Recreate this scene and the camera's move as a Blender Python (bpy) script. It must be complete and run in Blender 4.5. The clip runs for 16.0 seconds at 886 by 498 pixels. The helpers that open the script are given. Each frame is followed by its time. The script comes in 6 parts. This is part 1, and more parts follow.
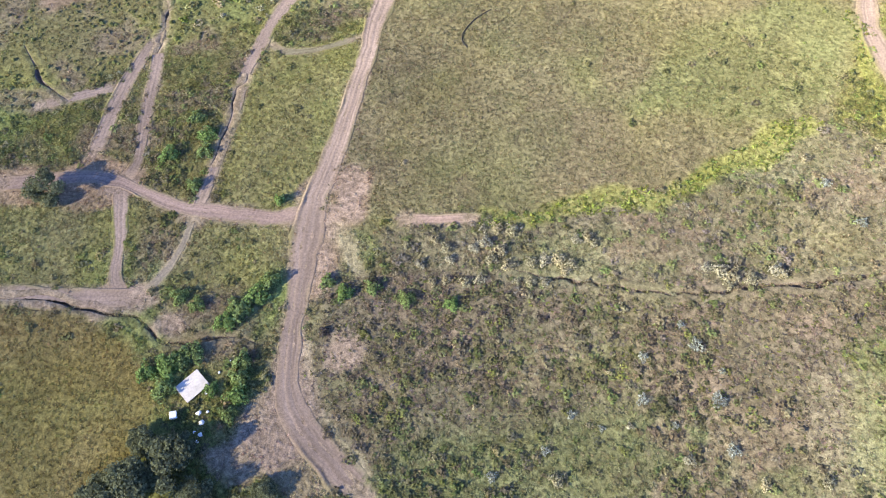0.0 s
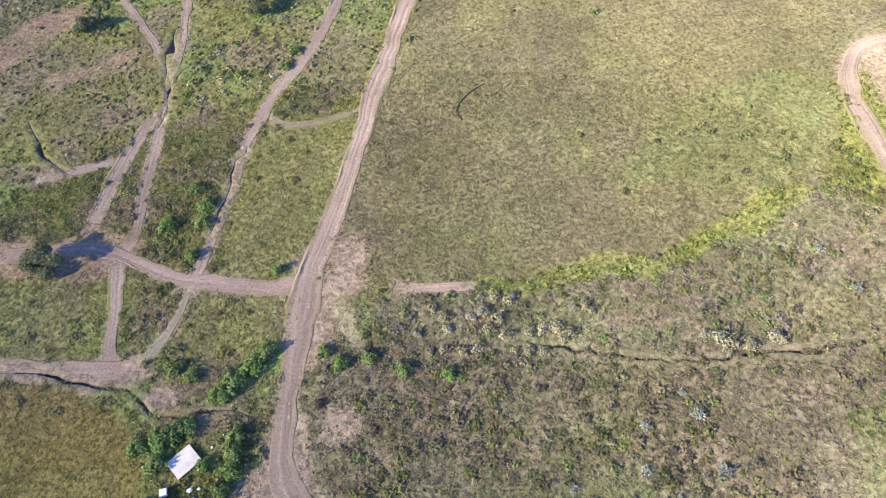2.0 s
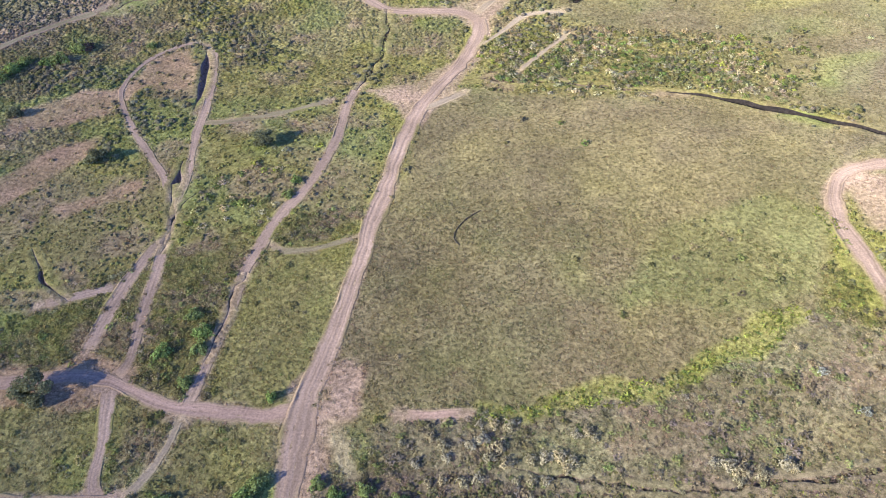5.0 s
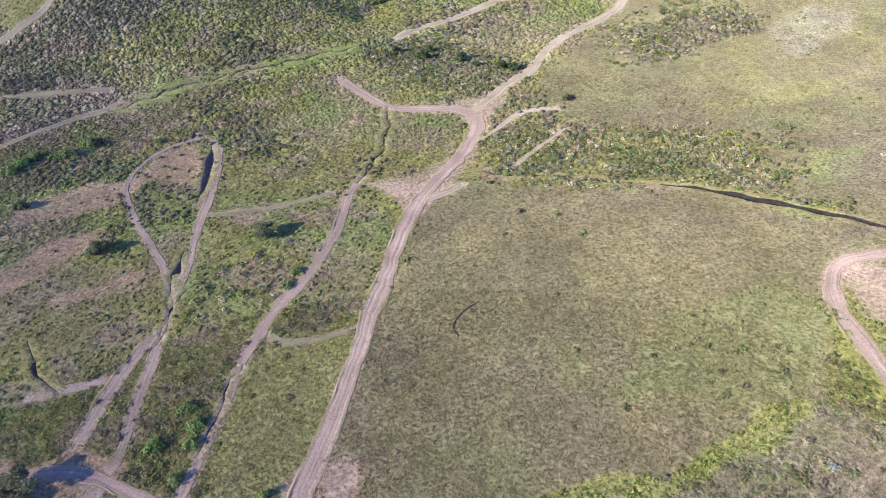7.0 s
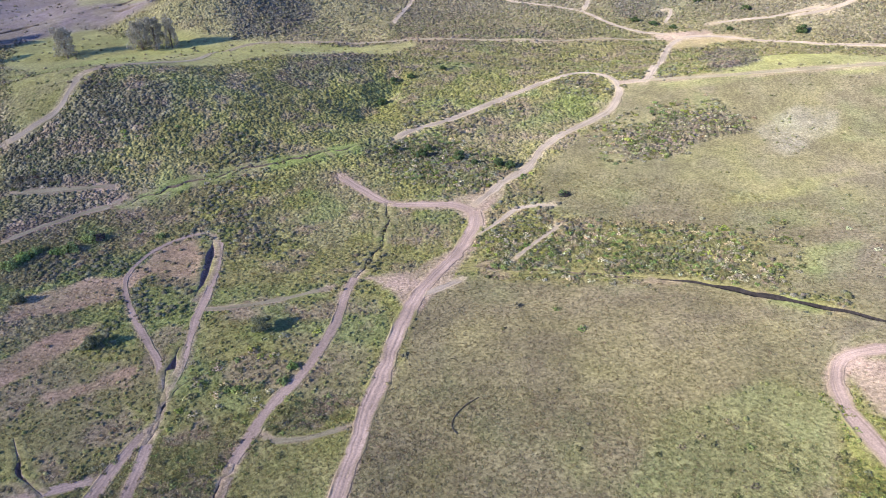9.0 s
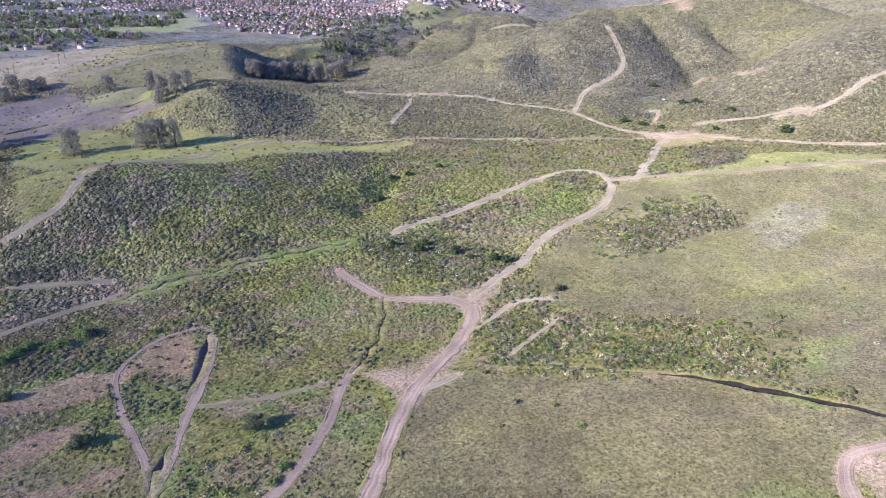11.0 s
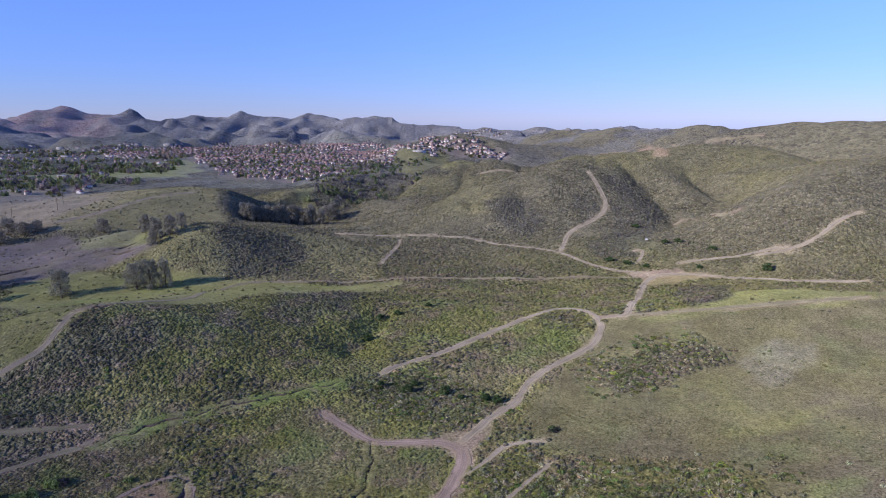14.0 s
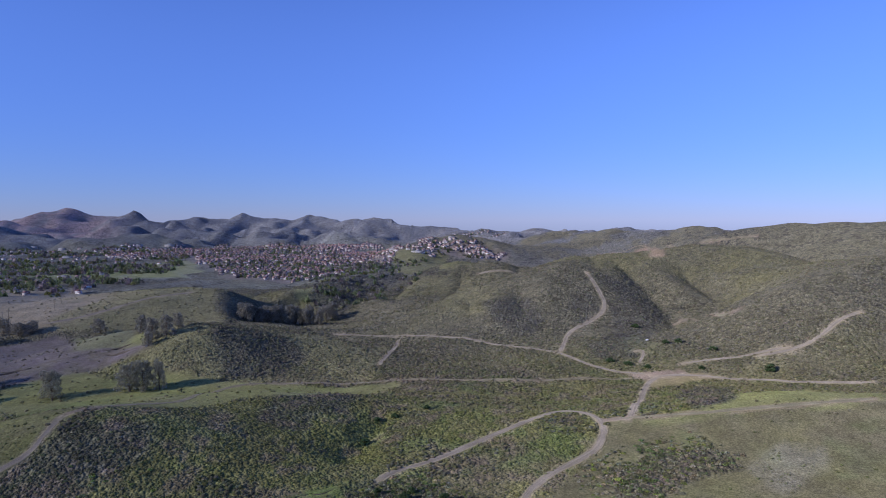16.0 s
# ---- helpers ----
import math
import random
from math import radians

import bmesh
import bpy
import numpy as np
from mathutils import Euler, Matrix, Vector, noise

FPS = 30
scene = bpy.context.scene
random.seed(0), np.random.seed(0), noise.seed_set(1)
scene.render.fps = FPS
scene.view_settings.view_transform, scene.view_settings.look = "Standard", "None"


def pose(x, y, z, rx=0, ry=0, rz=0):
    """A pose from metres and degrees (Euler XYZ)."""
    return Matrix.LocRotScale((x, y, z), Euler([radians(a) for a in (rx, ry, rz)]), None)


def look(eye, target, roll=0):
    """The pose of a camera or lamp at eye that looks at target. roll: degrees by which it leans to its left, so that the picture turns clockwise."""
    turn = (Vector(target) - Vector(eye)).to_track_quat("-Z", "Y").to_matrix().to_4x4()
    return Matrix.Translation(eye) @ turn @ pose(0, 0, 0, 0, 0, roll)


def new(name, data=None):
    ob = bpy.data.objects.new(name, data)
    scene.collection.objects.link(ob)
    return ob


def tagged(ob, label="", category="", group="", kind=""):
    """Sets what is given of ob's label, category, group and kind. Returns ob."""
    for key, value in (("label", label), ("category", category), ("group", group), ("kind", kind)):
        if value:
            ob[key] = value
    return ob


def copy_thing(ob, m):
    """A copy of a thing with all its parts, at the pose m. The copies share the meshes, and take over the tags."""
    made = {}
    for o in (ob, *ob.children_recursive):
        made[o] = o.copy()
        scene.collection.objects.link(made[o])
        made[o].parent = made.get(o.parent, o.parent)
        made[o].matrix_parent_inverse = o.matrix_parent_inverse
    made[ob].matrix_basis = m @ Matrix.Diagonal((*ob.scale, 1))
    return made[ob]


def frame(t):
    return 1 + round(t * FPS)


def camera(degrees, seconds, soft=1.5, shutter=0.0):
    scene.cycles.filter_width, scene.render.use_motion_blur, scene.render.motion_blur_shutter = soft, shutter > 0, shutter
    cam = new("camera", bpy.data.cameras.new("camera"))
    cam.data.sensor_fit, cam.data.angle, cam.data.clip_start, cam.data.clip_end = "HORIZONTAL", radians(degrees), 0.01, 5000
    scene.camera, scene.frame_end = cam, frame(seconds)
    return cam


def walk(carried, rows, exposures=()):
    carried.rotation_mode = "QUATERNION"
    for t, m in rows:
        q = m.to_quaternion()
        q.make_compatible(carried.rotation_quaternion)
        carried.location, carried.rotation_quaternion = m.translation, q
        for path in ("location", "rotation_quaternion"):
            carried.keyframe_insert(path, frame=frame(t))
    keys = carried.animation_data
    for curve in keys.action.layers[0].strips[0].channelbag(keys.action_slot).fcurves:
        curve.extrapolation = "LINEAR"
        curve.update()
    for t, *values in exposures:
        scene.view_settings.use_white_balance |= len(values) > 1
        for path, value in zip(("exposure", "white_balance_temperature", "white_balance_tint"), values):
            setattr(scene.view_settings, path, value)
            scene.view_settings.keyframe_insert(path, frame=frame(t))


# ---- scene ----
cam = camera(65.12, 16.0, soft=1.0)
PATH = [
    (0.0, pose(0, 0, 100, 29.00, 0.00, -0.00)),
    (0.5, pose(0, 0, 100, 30.34, -0.01, -0.23)),
    (1.0, pose(0, 0, 100, 31.73, -0.03, -0.41)),
    (1.5, pose(0, 0, 100, 33.19, 0.04, -0.50)),
    (2.0, pose(0, 0, 100, 34.67, 0.06, -0.61)),
    (2.5, pose(0, 0, 100, 36.16, 0.06, -0.71)),
    (3.0, pose(0, 0, 100, 37.78, 0.05, -0.80)),
    (3.5, pose(0, 0, 100, 39.52, 0.07, -0.88)),
    (4.0, pose(0, 0, 100, 41.30, 0.08, -0.89)),
    (6.5, pose(0, 0, 100, 50.46, 0.12, -1.00)),
    (7.0, pose(0, 0, 100, 52.37, 0.09, -1.02)),
    (7.5, pose(0, 0, 100, 54.26, 0.09, -1.06)),
    (8.0, pose(0, 0, 100, 56.22, 0.13, -1.11)),
    (8.5, pose(0, 0, 100, 58.19, 0.11, -1.13)),
    (9.0, pose(0, 0, 100, 60.15, 0.03, -1.13)),
    (11.5, pose(0, 0, 100, 69.85, 0.03, -1.57)),
    (12.0, pose(0, 0, 100, 71.76, 0.07, -1.75)),
    (12.5, pose(0, 0, 100, 73.65, 0.06, -1.93)),
    (13.0, pose(0, 0, 100, 75.55, 0.11, -2.12)),
    (13.5, pose(0, 0, 100, 77.45, 0.09, -2.25)),
    (14.0, pose(0, 0, 100, 79.37, 0.06, -2.37)),
    (14.5, pose(0, 0, 100, 81.32, 0.05, -2.43)),
    (15.0, pose(0, 0, 100, 83.41, 0.07, -2.43)),
    (15.5, pose(0, 0, 100, 85.52, 0.07, -2.47)),
    (16.0, pose(0, 0, 100, 87.63, 0.09, -2.49)),
]
walk(cam, PATH, exposures=((0.0, 1.50, 6750, 7), (4.0, 1.33, 6700, 10), (7.0, 1.17, 6150, 15), (9.0, 1.12, 6000, 16), (11.5, 0.97, 5720, 17), (12.5, 0.66, 5680, 16), (14.0, 0.06, 5700, 18), (16.0, -0.35, 5450, 18)))

# ---- daylight: a low sun behind and to the left, clear sky ----
SUN_UP, SUN_FROM = 22.0, (-0.88, -0.47)
world = bpy.data.worlds.new("sky")
world.use_nodes = True
scene.world = world
wn = world.node_tree
sky = wn.nodes.new("ShaderNodeTexSky")
sky.sky_type, sky.sun_disc = "NISHITA", False
sky.sun_elevation, sky.sun_rotation = radians(SUN_UP), math.atan2(SUN_FROM[0], SUN_FROM[1])
sky.altitude, sky.air_density, sky.dust_density, sky.ozone_density = 400, 1.0, 0.0, 6.0
# clear air above, a thin blue haze towards the horizon all round
height = wn.nodes.new("ShaderNodeSeparateXYZ")
wn.links.new(wn.nodes.new("ShaderNodeTexCoord").outputs["Generated"], height.inputs[0])
lift = wn.nodes.new("ShaderNodeMapRange")
lift.interpolation_type = "SMOOTHSTEP"
lift.inputs["From Min"].default_value, lift.inputs["From Max"].default_value = -0.02, 0.30
wn.links.new(height.outputs["Z"], lift.inputs["Value"])
air = wn.nodes.new("ShaderNodeMix")
air.data_type = "RGBA"
air.inputs["A"].default_value, air.inputs["B"].default_value = (0.74, 0.76, 1.20, 1), (1.42, 1.22, 1.62, 1)
wn.links.new(lift.outputs[0], air.inputs["Factor"])
zenith = wn.nodes.new("ShaderNodeMapRange")
zenith.interpolation_type = "SMOOTHSTEP"
zenith.inputs["From Min"].default_value, zenith.inputs["From Max"].default_value = 0.32, 0.60
wn.links.new(height.outputs["Z"], zenith.inputs["Value"])
upper = wn.nodes.new("ShaderNodeMix")
upper.data_type = "RGBA"
upper.inputs["B"].default_value = (1.20, 1.06, 1.24, 1)
wn.links.new(zenith.outputs[0], upper.inputs["Factor"])
wn.links.new(air.outputs["Result"], upper.inputs["A"])
hue = wn.nodes.new("ShaderNodeVectorMath")
hue.operation = "MULTIPLY"
wn.links.new(upper.outputs["Result"], hue.inputs[1])
wn.links.new(sky.outputs[0], hue.inputs[0])
wn.links.new(hue.outputs[0], wn.nodes["Background"].inputs[0])
wn.nodes["Background"].inputs[1].default_value = 0.119
sun = new("sun", bpy.data.lights.new("sun", "SUN"))
sun.data.energy, sun.data.angle, sun.data.color = 5.2, radians(0.53), (1.0, 0.90, 0.71)
flat = math.cos(radians(SUN_UP)) / math.hypot(*SUN_FROM)
sun.matrix_world = look((SUN_FROM[0] * flat, SUN_FROM[1] * flat, math.sin(radians(SUN_UP))), (0, 0, 0))

# ---- materials ----
def material(name, rough=0.9, spec=0.2):
    m = bpy.data.materials.new(name)
    m.use_nodes = True
    b = m.node_tree.nodes["Principled BSDF"]
    b.inputs["Roughness"].default_value = rough
    b.inputs["Specular IOR Level"].default_value = spec
    b.inputs["Diffuse Roughness"].default_value = 1.0
    return m, m.node_tree, b


def mul_noise(nt, colour, scale, lo, hi, detail=4.0, coord=None):
    """Multiply a colour socket by noise between lo and hi; scale is features per metre."""
    if coord is None:
        coord = nt.nodes.new("ShaderNodeNewGeometry").outputs["Position"]
    tex = nt.nodes.new("ShaderNodeTexNoise")
    tex.inputs["Scale"].default_value, tex.inputs["Detail"].default_value = scale, detail
    nt.links.new(coord, tex.inputs["Vector"])
    span = nt.nodes.new("ShaderNodeMapRange")
    span.inputs["From Min"].default_value, span.inputs["From Max"].default_value = 0.3, 0.7
    span.inputs["To Min"].default_value, span.inputs["To Max"].default_value = lo, hi
    nt.links.new(tex.outputs["Fac"], span.inputs["Value"])
    mix = nt.nodes.new("ShaderNodeVectorMath")
    mix.operation = "SCALE"
    nt.links.new(colour, mix.inputs[0])
    nt.links.new(span.outputs[0], mix.inputs["Scale"])
    return mix.outputs[0], tex.outputs["Fac"]


def shift_noise(nt, colour, scale, other, amount):
    """Mix patches of another colour in, as noise has them."""
    tex = nt.nodes.new("ShaderNodeTexNoise")
    tex.inputs["Scale"].default_value, tex.inputs["Detail"].default_value = scale, 5.0
    nt.links.new(nt.nodes.new("ShaderNodeNewGeometry").outputs["Position"], tex.inputs["Vector"])
    span = nt.nodes.new("ShaderNodeMapRange")
    span.inputs["From Min"].default_value, span.inputs["From Max"].default_value = 0.48, 0.68
    span.inputs["To Max"].default_value = amount
    nt.links.new(tex.outputs["Fac"], span.inputs["Value"])
    mix = nt.nodes.new("ShaderNodeMix")
    mix.data_type = "RGBA"
    nt.links.new(span.outputs[0], mix.inputs["Factor"])
    nt.links.new(colour, mix.inputs["A"])
    mix.inputs["B"].default_value = (*other, 1)
    return mix.outputs["Result"]


def bump(nt, b, height, strength, distance):
    n = nt.nodes.new("ShaderNodeBump")
    n.inputs["Strength"].default_value, n.inputs["Distance"].default_value = strength, distance
    nt.links.new(height, n.inputs["Height"])
    nt.links.new(n.outputs[0], b.inputs["Normal"])


def attribute(nt, name):
    a = nt.nodes.new("ShaderNodeAttribute")
    a.attribute_name = name
    return a.outputs["Color"]


def cover_material(name, fine, coarse, relief, spread=0.45, middle=0.0, brushy=False, thin=0.0):
    """Ground or plants whose own colour is stored on the mesh."""
    m, nt, b = material(name, 0.95, 0.1)
    c = attribute(nt, "cover")
    c, f1 = mul_noise(nt, c, fine, 1 - spread, 1 + spread, 6.0)
    c, f2 = mul_noise(nt, c, coarse, 0.82, 1.18, 3.0)
    if middle:
        c, f4 = mul_noise(nt, c, 0.33, 1 - middle, 1 + middle, 4.0)
    c, f3 = mul_noise(nt, c, fine * 4, 1 - 0.6 * spread, 1 + 0.6 * spread, 2.0)
    if brushy:
        for scale, low, high, tone in ((0.22, 0.50, 0.60, (0.062, 0.062, 0.052)), (0.11, 0.55, 0.64, (0.050, 0.046, 0.052))):
            tex = nt.nodes.new("ShaderNodeTexNoise")
            tex.inputs["Scale"].default_value, tex.inputs["Detail"].default_value = scale, 3.0
            nt.links.new(nt.nodes.new("ShaderNodeNewGeometry").outputs["Position"], tex.inputs["Vector"])
            span = nt.nodes.new("ShaderNodeMapRange")
            span.inputs["From Min"].default_value, span.inputs["From Max"].default_value, span.inputs["To Max"].default_value = low, high, 0.75
            nt.links.new(tex.outputs["Fac"], span.inputs["Value"])
            part_of = nt.nodes.new("ShaderNodeMath")
            part_of.operation = "MULTIPLY"
            thick = nt.nodes.new("ShaderNodeAttribute")
            thick.attribute_name = "brush"
            nt.links.new(span.outputs[0], part_of.inputs[0])
            nt.links.new(thick.outputs["Fac"], part_of.inputs[1])
            mix = nt.nodes.new("ShaderNodeMix")
            mix.data_type = "RGBA"
            nt.links.new(part_of.outputs[0], mix.inputs["Factor"])
            nt.links.new(c, mix.inputs["A"])
            mix.inputs["B"].default_value = (*tone, 1)
            c = mix.outputs["Result"]
    if brushy:
        # low brush seen as a carpet: each bush a rounded lump with a tint of its own
        lumps = nt.nodes.new("ShaderNodeAttribute")
        lumps.attribute_name = "lumps"
        heights = None
        for scale, size, part_size in ((0.85, 0.50, 1.0), (0.42, 0.8, 0.8)):
            wob = nt.nodes.new("ShaderNodeTexNoise")
            wob.inputs["Scale"].default_value, wob.inputs["Detail"].default_value = scale * 2.2, 2.0
            place = nt.nodes.new("ShaderNodeNewGeometry").outputs["Position"]
            nt.links.new(place, wob.inputs["Vector"])
            away = nt.nodes.new("ShaderNodeVectorMath")
            away.operation = "MULTIPLY_ADD"
            away.inputs[1].default_value = (0.9 / scale * 0.6,) * 3
            nt.links.new(wob.outputs["Color"], away.inputs[0])
            nt.links.new(place, away.inputs[2])
            cell = nt.nodes.new("ShaderNodeTexVoronoi")
            cell.voronoi_dimensions = "2D"
            cell.inputs["Scale"].default_value = scale
            nt.links.new(away.outputs[0], cell.inputs["Vector"])
            dome = nt.nodes.new("ShaderNodeMapRange")
            dome.interpolation_type = "SMOOTHSTEP"
            dome.inputs["From Min"].default_value, dome.inputs["From Max"].default_value = 0.08, 0.62
            dome.inputs["To Min"].default_value, dome.inputs["To Max"].default_value = size, 0.0
            nt.links.new(cell.outputs["Distance"], dome.inputs["Value"])
            if heights is None:
                heights = dome.outputs[0]
            else:
                both_of = nt.nodes.new("ShaderNodeMath")
                nt.links.new(heights, both_of.inputs[0])
                nt.links.new(dome.outputs[0], both_of.inputs[1])
                heights = both_of.outputs[0]
            grey = nt.nodes.new("ShaderNodeSeparateColor")
            nt.links.new(cell.outputs["Color"], grey.inputs[0])
            vary = nt.nodes.new("ShaderNodeMapRange")
            vary.inputs["To Min"].default_value, vary.inputs["To Max"].default_value = 1 - 0.30 * part_size, 1 + 0.30 * part_size
            nt.links.new(grey.outputs[0], vary.inputs["Value"])
            tinted = nt.nodes.new("ShaderNodeVectorMath")
            tinted.operation = "SCALE"
            nt.links.new(c, tinted.inputs[0])
            nt.links.new(vary.outputs[0], tinted.inputs["Scale"])
            mix = nt.nodes.new("ShaderNodeMix")
            mix.data_type = "RGBA"
            nt.links.new(lumps.outputs["Fac"], mix.inputs["Factor"])
            nt.links.new(c, mix.inputs["A"])
            nt.links.new(tinted.outputs[0], mix.inputs["B"])
            c = mix.outputs["Result"]
        lumpy = nt.nodes.new("ShaderNodeMath")
        lumpy.operation = "MULTIPLY"
        nt.links.new(heights, lumpy.inputs[0])
        nt.links.new(lumps.outputs["Fac"], lumpy.inputs[1])
        fine_part = nt.nodes.new("ShaderNodeMath")
        fine_part.operation = "MULTIPLY_ADD"
        fine_part.inputs[1].default_value = relief
        nt.links.new(f1, fine_part.inputs[0])
        nt.links.new(lumpy.outputs[0], fine_part.inputs[2])
        f1, relief = fine_part.outputs[0], 1.0
    nt.links.new(c, b.inputs["Base Color"])
    if thin:
        through_leaf = nt.nodes.new("ShaderNodeBsdfTranslucent")
        both = nt.nodes.new("ShaderNodeMixShader")
        both.inputs[0].default_value = thin
        nt.links.new(c, through_leaf.inputs["Color"])
        nt.links.new(b.outputs[0], both.inputs[1])
        nt.links.new(through_leaf.outputs[0], both.inputs[2])
        nt.links.new(both.outputs[0], nt.nodes["Material Output"].inputs["Surface"])
    if relief:
        bump(nt, b, f1, 1.0, relief)
    return m


def plain_material(name, colour, fine=2.0, lo=0.8, hi=1.2, rough=0.85, spec=0.25, relief=0.0, other=None, amount=0.0, other_scale=0.5):
    m, nt, b = material(name, rough, spec)
    rgb = nt.nodes.new("ShaderNodeRGB")
    rgb.outputs[0].default_value = (*colour, 1)
    c = rgb.outputs[0]
    if other:
        c = shift_noise(nt, c, other_scale, other, amount)
    c, f = mul_noise(nt, c, fine, lo, hi, 5.0)
    c, _ = mul_noise(nt, c, fine * 0.13, 0.88, 1.12, 3.0)
    nt.links.new(c, b.inputs["Base Color"])
    if relief:
        bump(nt, b, f, 1.0, relief)
    return m


GROUND = cover_material("grass_and_soil", 1.3, 0.06, 0.22, 0.42, 0.15, True)
PLANTS = cover_material("leaves", 3.0, 0.2, 0.0, 0.45, 0.0, False, 0.3)
CROWN = cover_material("tree_leaves", 1.5, 0.2, 0.0, 0.4, 0.0, False, 0.4)
TRACK = cover_material("packed_earth", 2.6, 0.10, 0.03, 0.22)


BLUFF = (-220, 738, 0.87, 0.5)  # corner and facing of the spur that breaks off
NEAR_HILLS = (
    (60, 110, 0.3, 70, 55, 0),
    (20, 185, -4.0, 150, 35, -8),
    (-60, 60, -1.5, 70, 60, 0),
    (40, 20, -1.1, 60, 40, 0),
    (-30, 230, 1.2, 60, 35, 0),
    (170, 260, 6.3, 110, 60, 0),
    (125, 75, 9.5, 75, 110, 0),
    (-133, 269, 21.4, 70, 45, 0),
    (-102, 309, 6.4, 80, 45, 0),
    (-49, 342, 11.1, 90, 42, 0),
    (37, 348, -2.0, 80, 40, 0),
    (204, 311, 16.7, 150, 45, 0),
)
MID_HILLS = (
    (-141, 521, 20.5, 85, 60, 0),
    (-197, 503, 8.3, 60, 50, 0),
    (-78, 554, -0.2, 80, 50, 0),
    (123, 689, 34.7, 110, 85, 0),
    (192, 735, 21.5, 90, 80, 0),
    (25, 650, 7.0, 80, 60, 0),
    (289, 799, 25.9, 90, 90, 0),
    (183, 830, 37.0, 90, 80, 0),
    (399, 806, 54.2, 120, 100, 0),
    (402, 645, 51.0, 110, 90, 0),
    (343, 492, 39.8, 90, 70, 0),
    (238, 573, 13.7, 60, 70, 0),
    (-330, 590, -9.7, 140, 60, 0),
)
FAR_HILLS = (
    (-263, 756, 20.7, 110, 50, 0),
    (-352, 718, 15.6, 120, 60, 0),
    (-149, 867, 11.9, 80, 60, 0),
    (-30, 1150, 12.6, 100, 80, 0),
    (101, 1045, 45.5, 110, 80, 0),
    (-3, 1750, 9.7, 160, 110, 0),
    (136, 1895, 52.5, 170, 160, 0),
    (-243, 2287, 14.9, 300, 200, 0),
    (-500, 1150, -1.8, 260, 160, 0),
    (-350, 1500, -1.5, 300, 200, 0),
    (-900, 1500, -5.8, 400, 300, 0),
    (552, 1177, 74.7, 190, 170, 0),
    (633, 1078, -14.5, 170, 150, 0),
    (685, 985, 38.6, 190, 170, 0),
    (796, 963, 67.5, 250, 200, 0),
    (407, 3376, 8.4, 260, 240, 0),
)
SKYLINE = (
    (-2330, 3374, 89.8, 351, 260, 0),
    (-1997, 3466, 59.9, 202, 260, 0),
    (-2013, 3800, 45.3, 189, 260, 0),
    (-1863, 3986, 117.0, 176, 260, 0),
    (-1630, 3979, 106.0, 162, 260, 0),
    (-1332, 3878, 68.7, 202, 260, 0),
    (-1164, 4035, 78.7, 176, 260, 0),
    (-998, 4285, 102.5, 148, 260, 0),
    (-784, 4228, 69.3, 176, 260, 0),
    (-566, 4363, 80.5, 176, 260, 0),
    (-316, 4288, 60.6, 162, 260, 0),
    (-130, 4398, 62.7, 148, 260, 0),
    (130, 4198, 15.1, 189, 260, 0),
    (514, 2344, 45.1, 220, 240, 0),
    (591, 2015, 61.2, 180, 240, 0),
    (695, 1768, 25.3, 170, 240, 0),
    (730, 1645, 55.9, 150, 240, 0),
)
CRESTS = {  # ridge lines: reach to the right and left of the line, its points
    'knoll': (50, 30, ((-183.9, 428.0, 6.5), (-171.5, 445.0, 18.0), (-159.2, 462.0, 25.0), (-148.9, 480.0, 29.8), (-136.6, 498.0, 25.9), (-112.4, 525.0, 17.7), (-77.7, 550.0, 11.2), (-60.6, 565.0, 2.0))),
    'spur': (60, 50, ((-328.1, 690.0, 17.9), (-284.8, 705.0, 22.1), (-252.3, 725.0, 27.3), (-232.6, 745.0, 27.6), (-222.2, 748.0, 27.2))),
    'spur_edge': (55, 15, ((-222.2, 748.0, 27.2), (-198.8, 705.0, 15.3), (-178.4, 665.0, 6.4))),
    'spur_back': (18, 45, ((-226.0, 765.0, 26.8), (-202.2, 800.0, 14.2), (-181.2, 835.0, 1.4))),
    'bowl_slope': (60, 40, ((398.2, 575.0, 69.5), (337.7, 540.0, 58.4), (287.6, 515.0, 46.2), (248.2, 505.0, 26.3), (212.2, 500.0, 8.7))),
}
DRAWS = {  # ravines between the spurs: half width, depth, line
    'hill_draw': (34, 9, ((215, 770), (227.4, 729.7), (236, 690), (233.7, 635.2), (229.0, 592.8), (222, 565))),
    'bowl_draw': (34, 10, ((299.6, 758.5), (290.2, 714.7), (293.2, 681.5), (298, 640))),
    'bowl_valley': (42, 12, ((420, 705), (350, 655), (308, 628), (268, 606), (222.8, 573), (191.1, 548.6))),
    'flank_draw': (26, 7, ((102.7, 673.1), (99.2, 635.3), (99.1, 614.7), (97.0, 594.6))),
    'west_draw': (22, 4, ((58.1, 669.9), (51.5, 630.0), (51.7, 607.3))),
    'river_valley': (70, 12, ((-70, 800), (-73.5, 880), (-66.9, 999.4), (-27.9, 1090), (10, 1180), (30, 1330))),
    'ridge_draw': (22, 5, ((-12, 330), (-17, 310), (-24, 288), (-30, 268))),
}
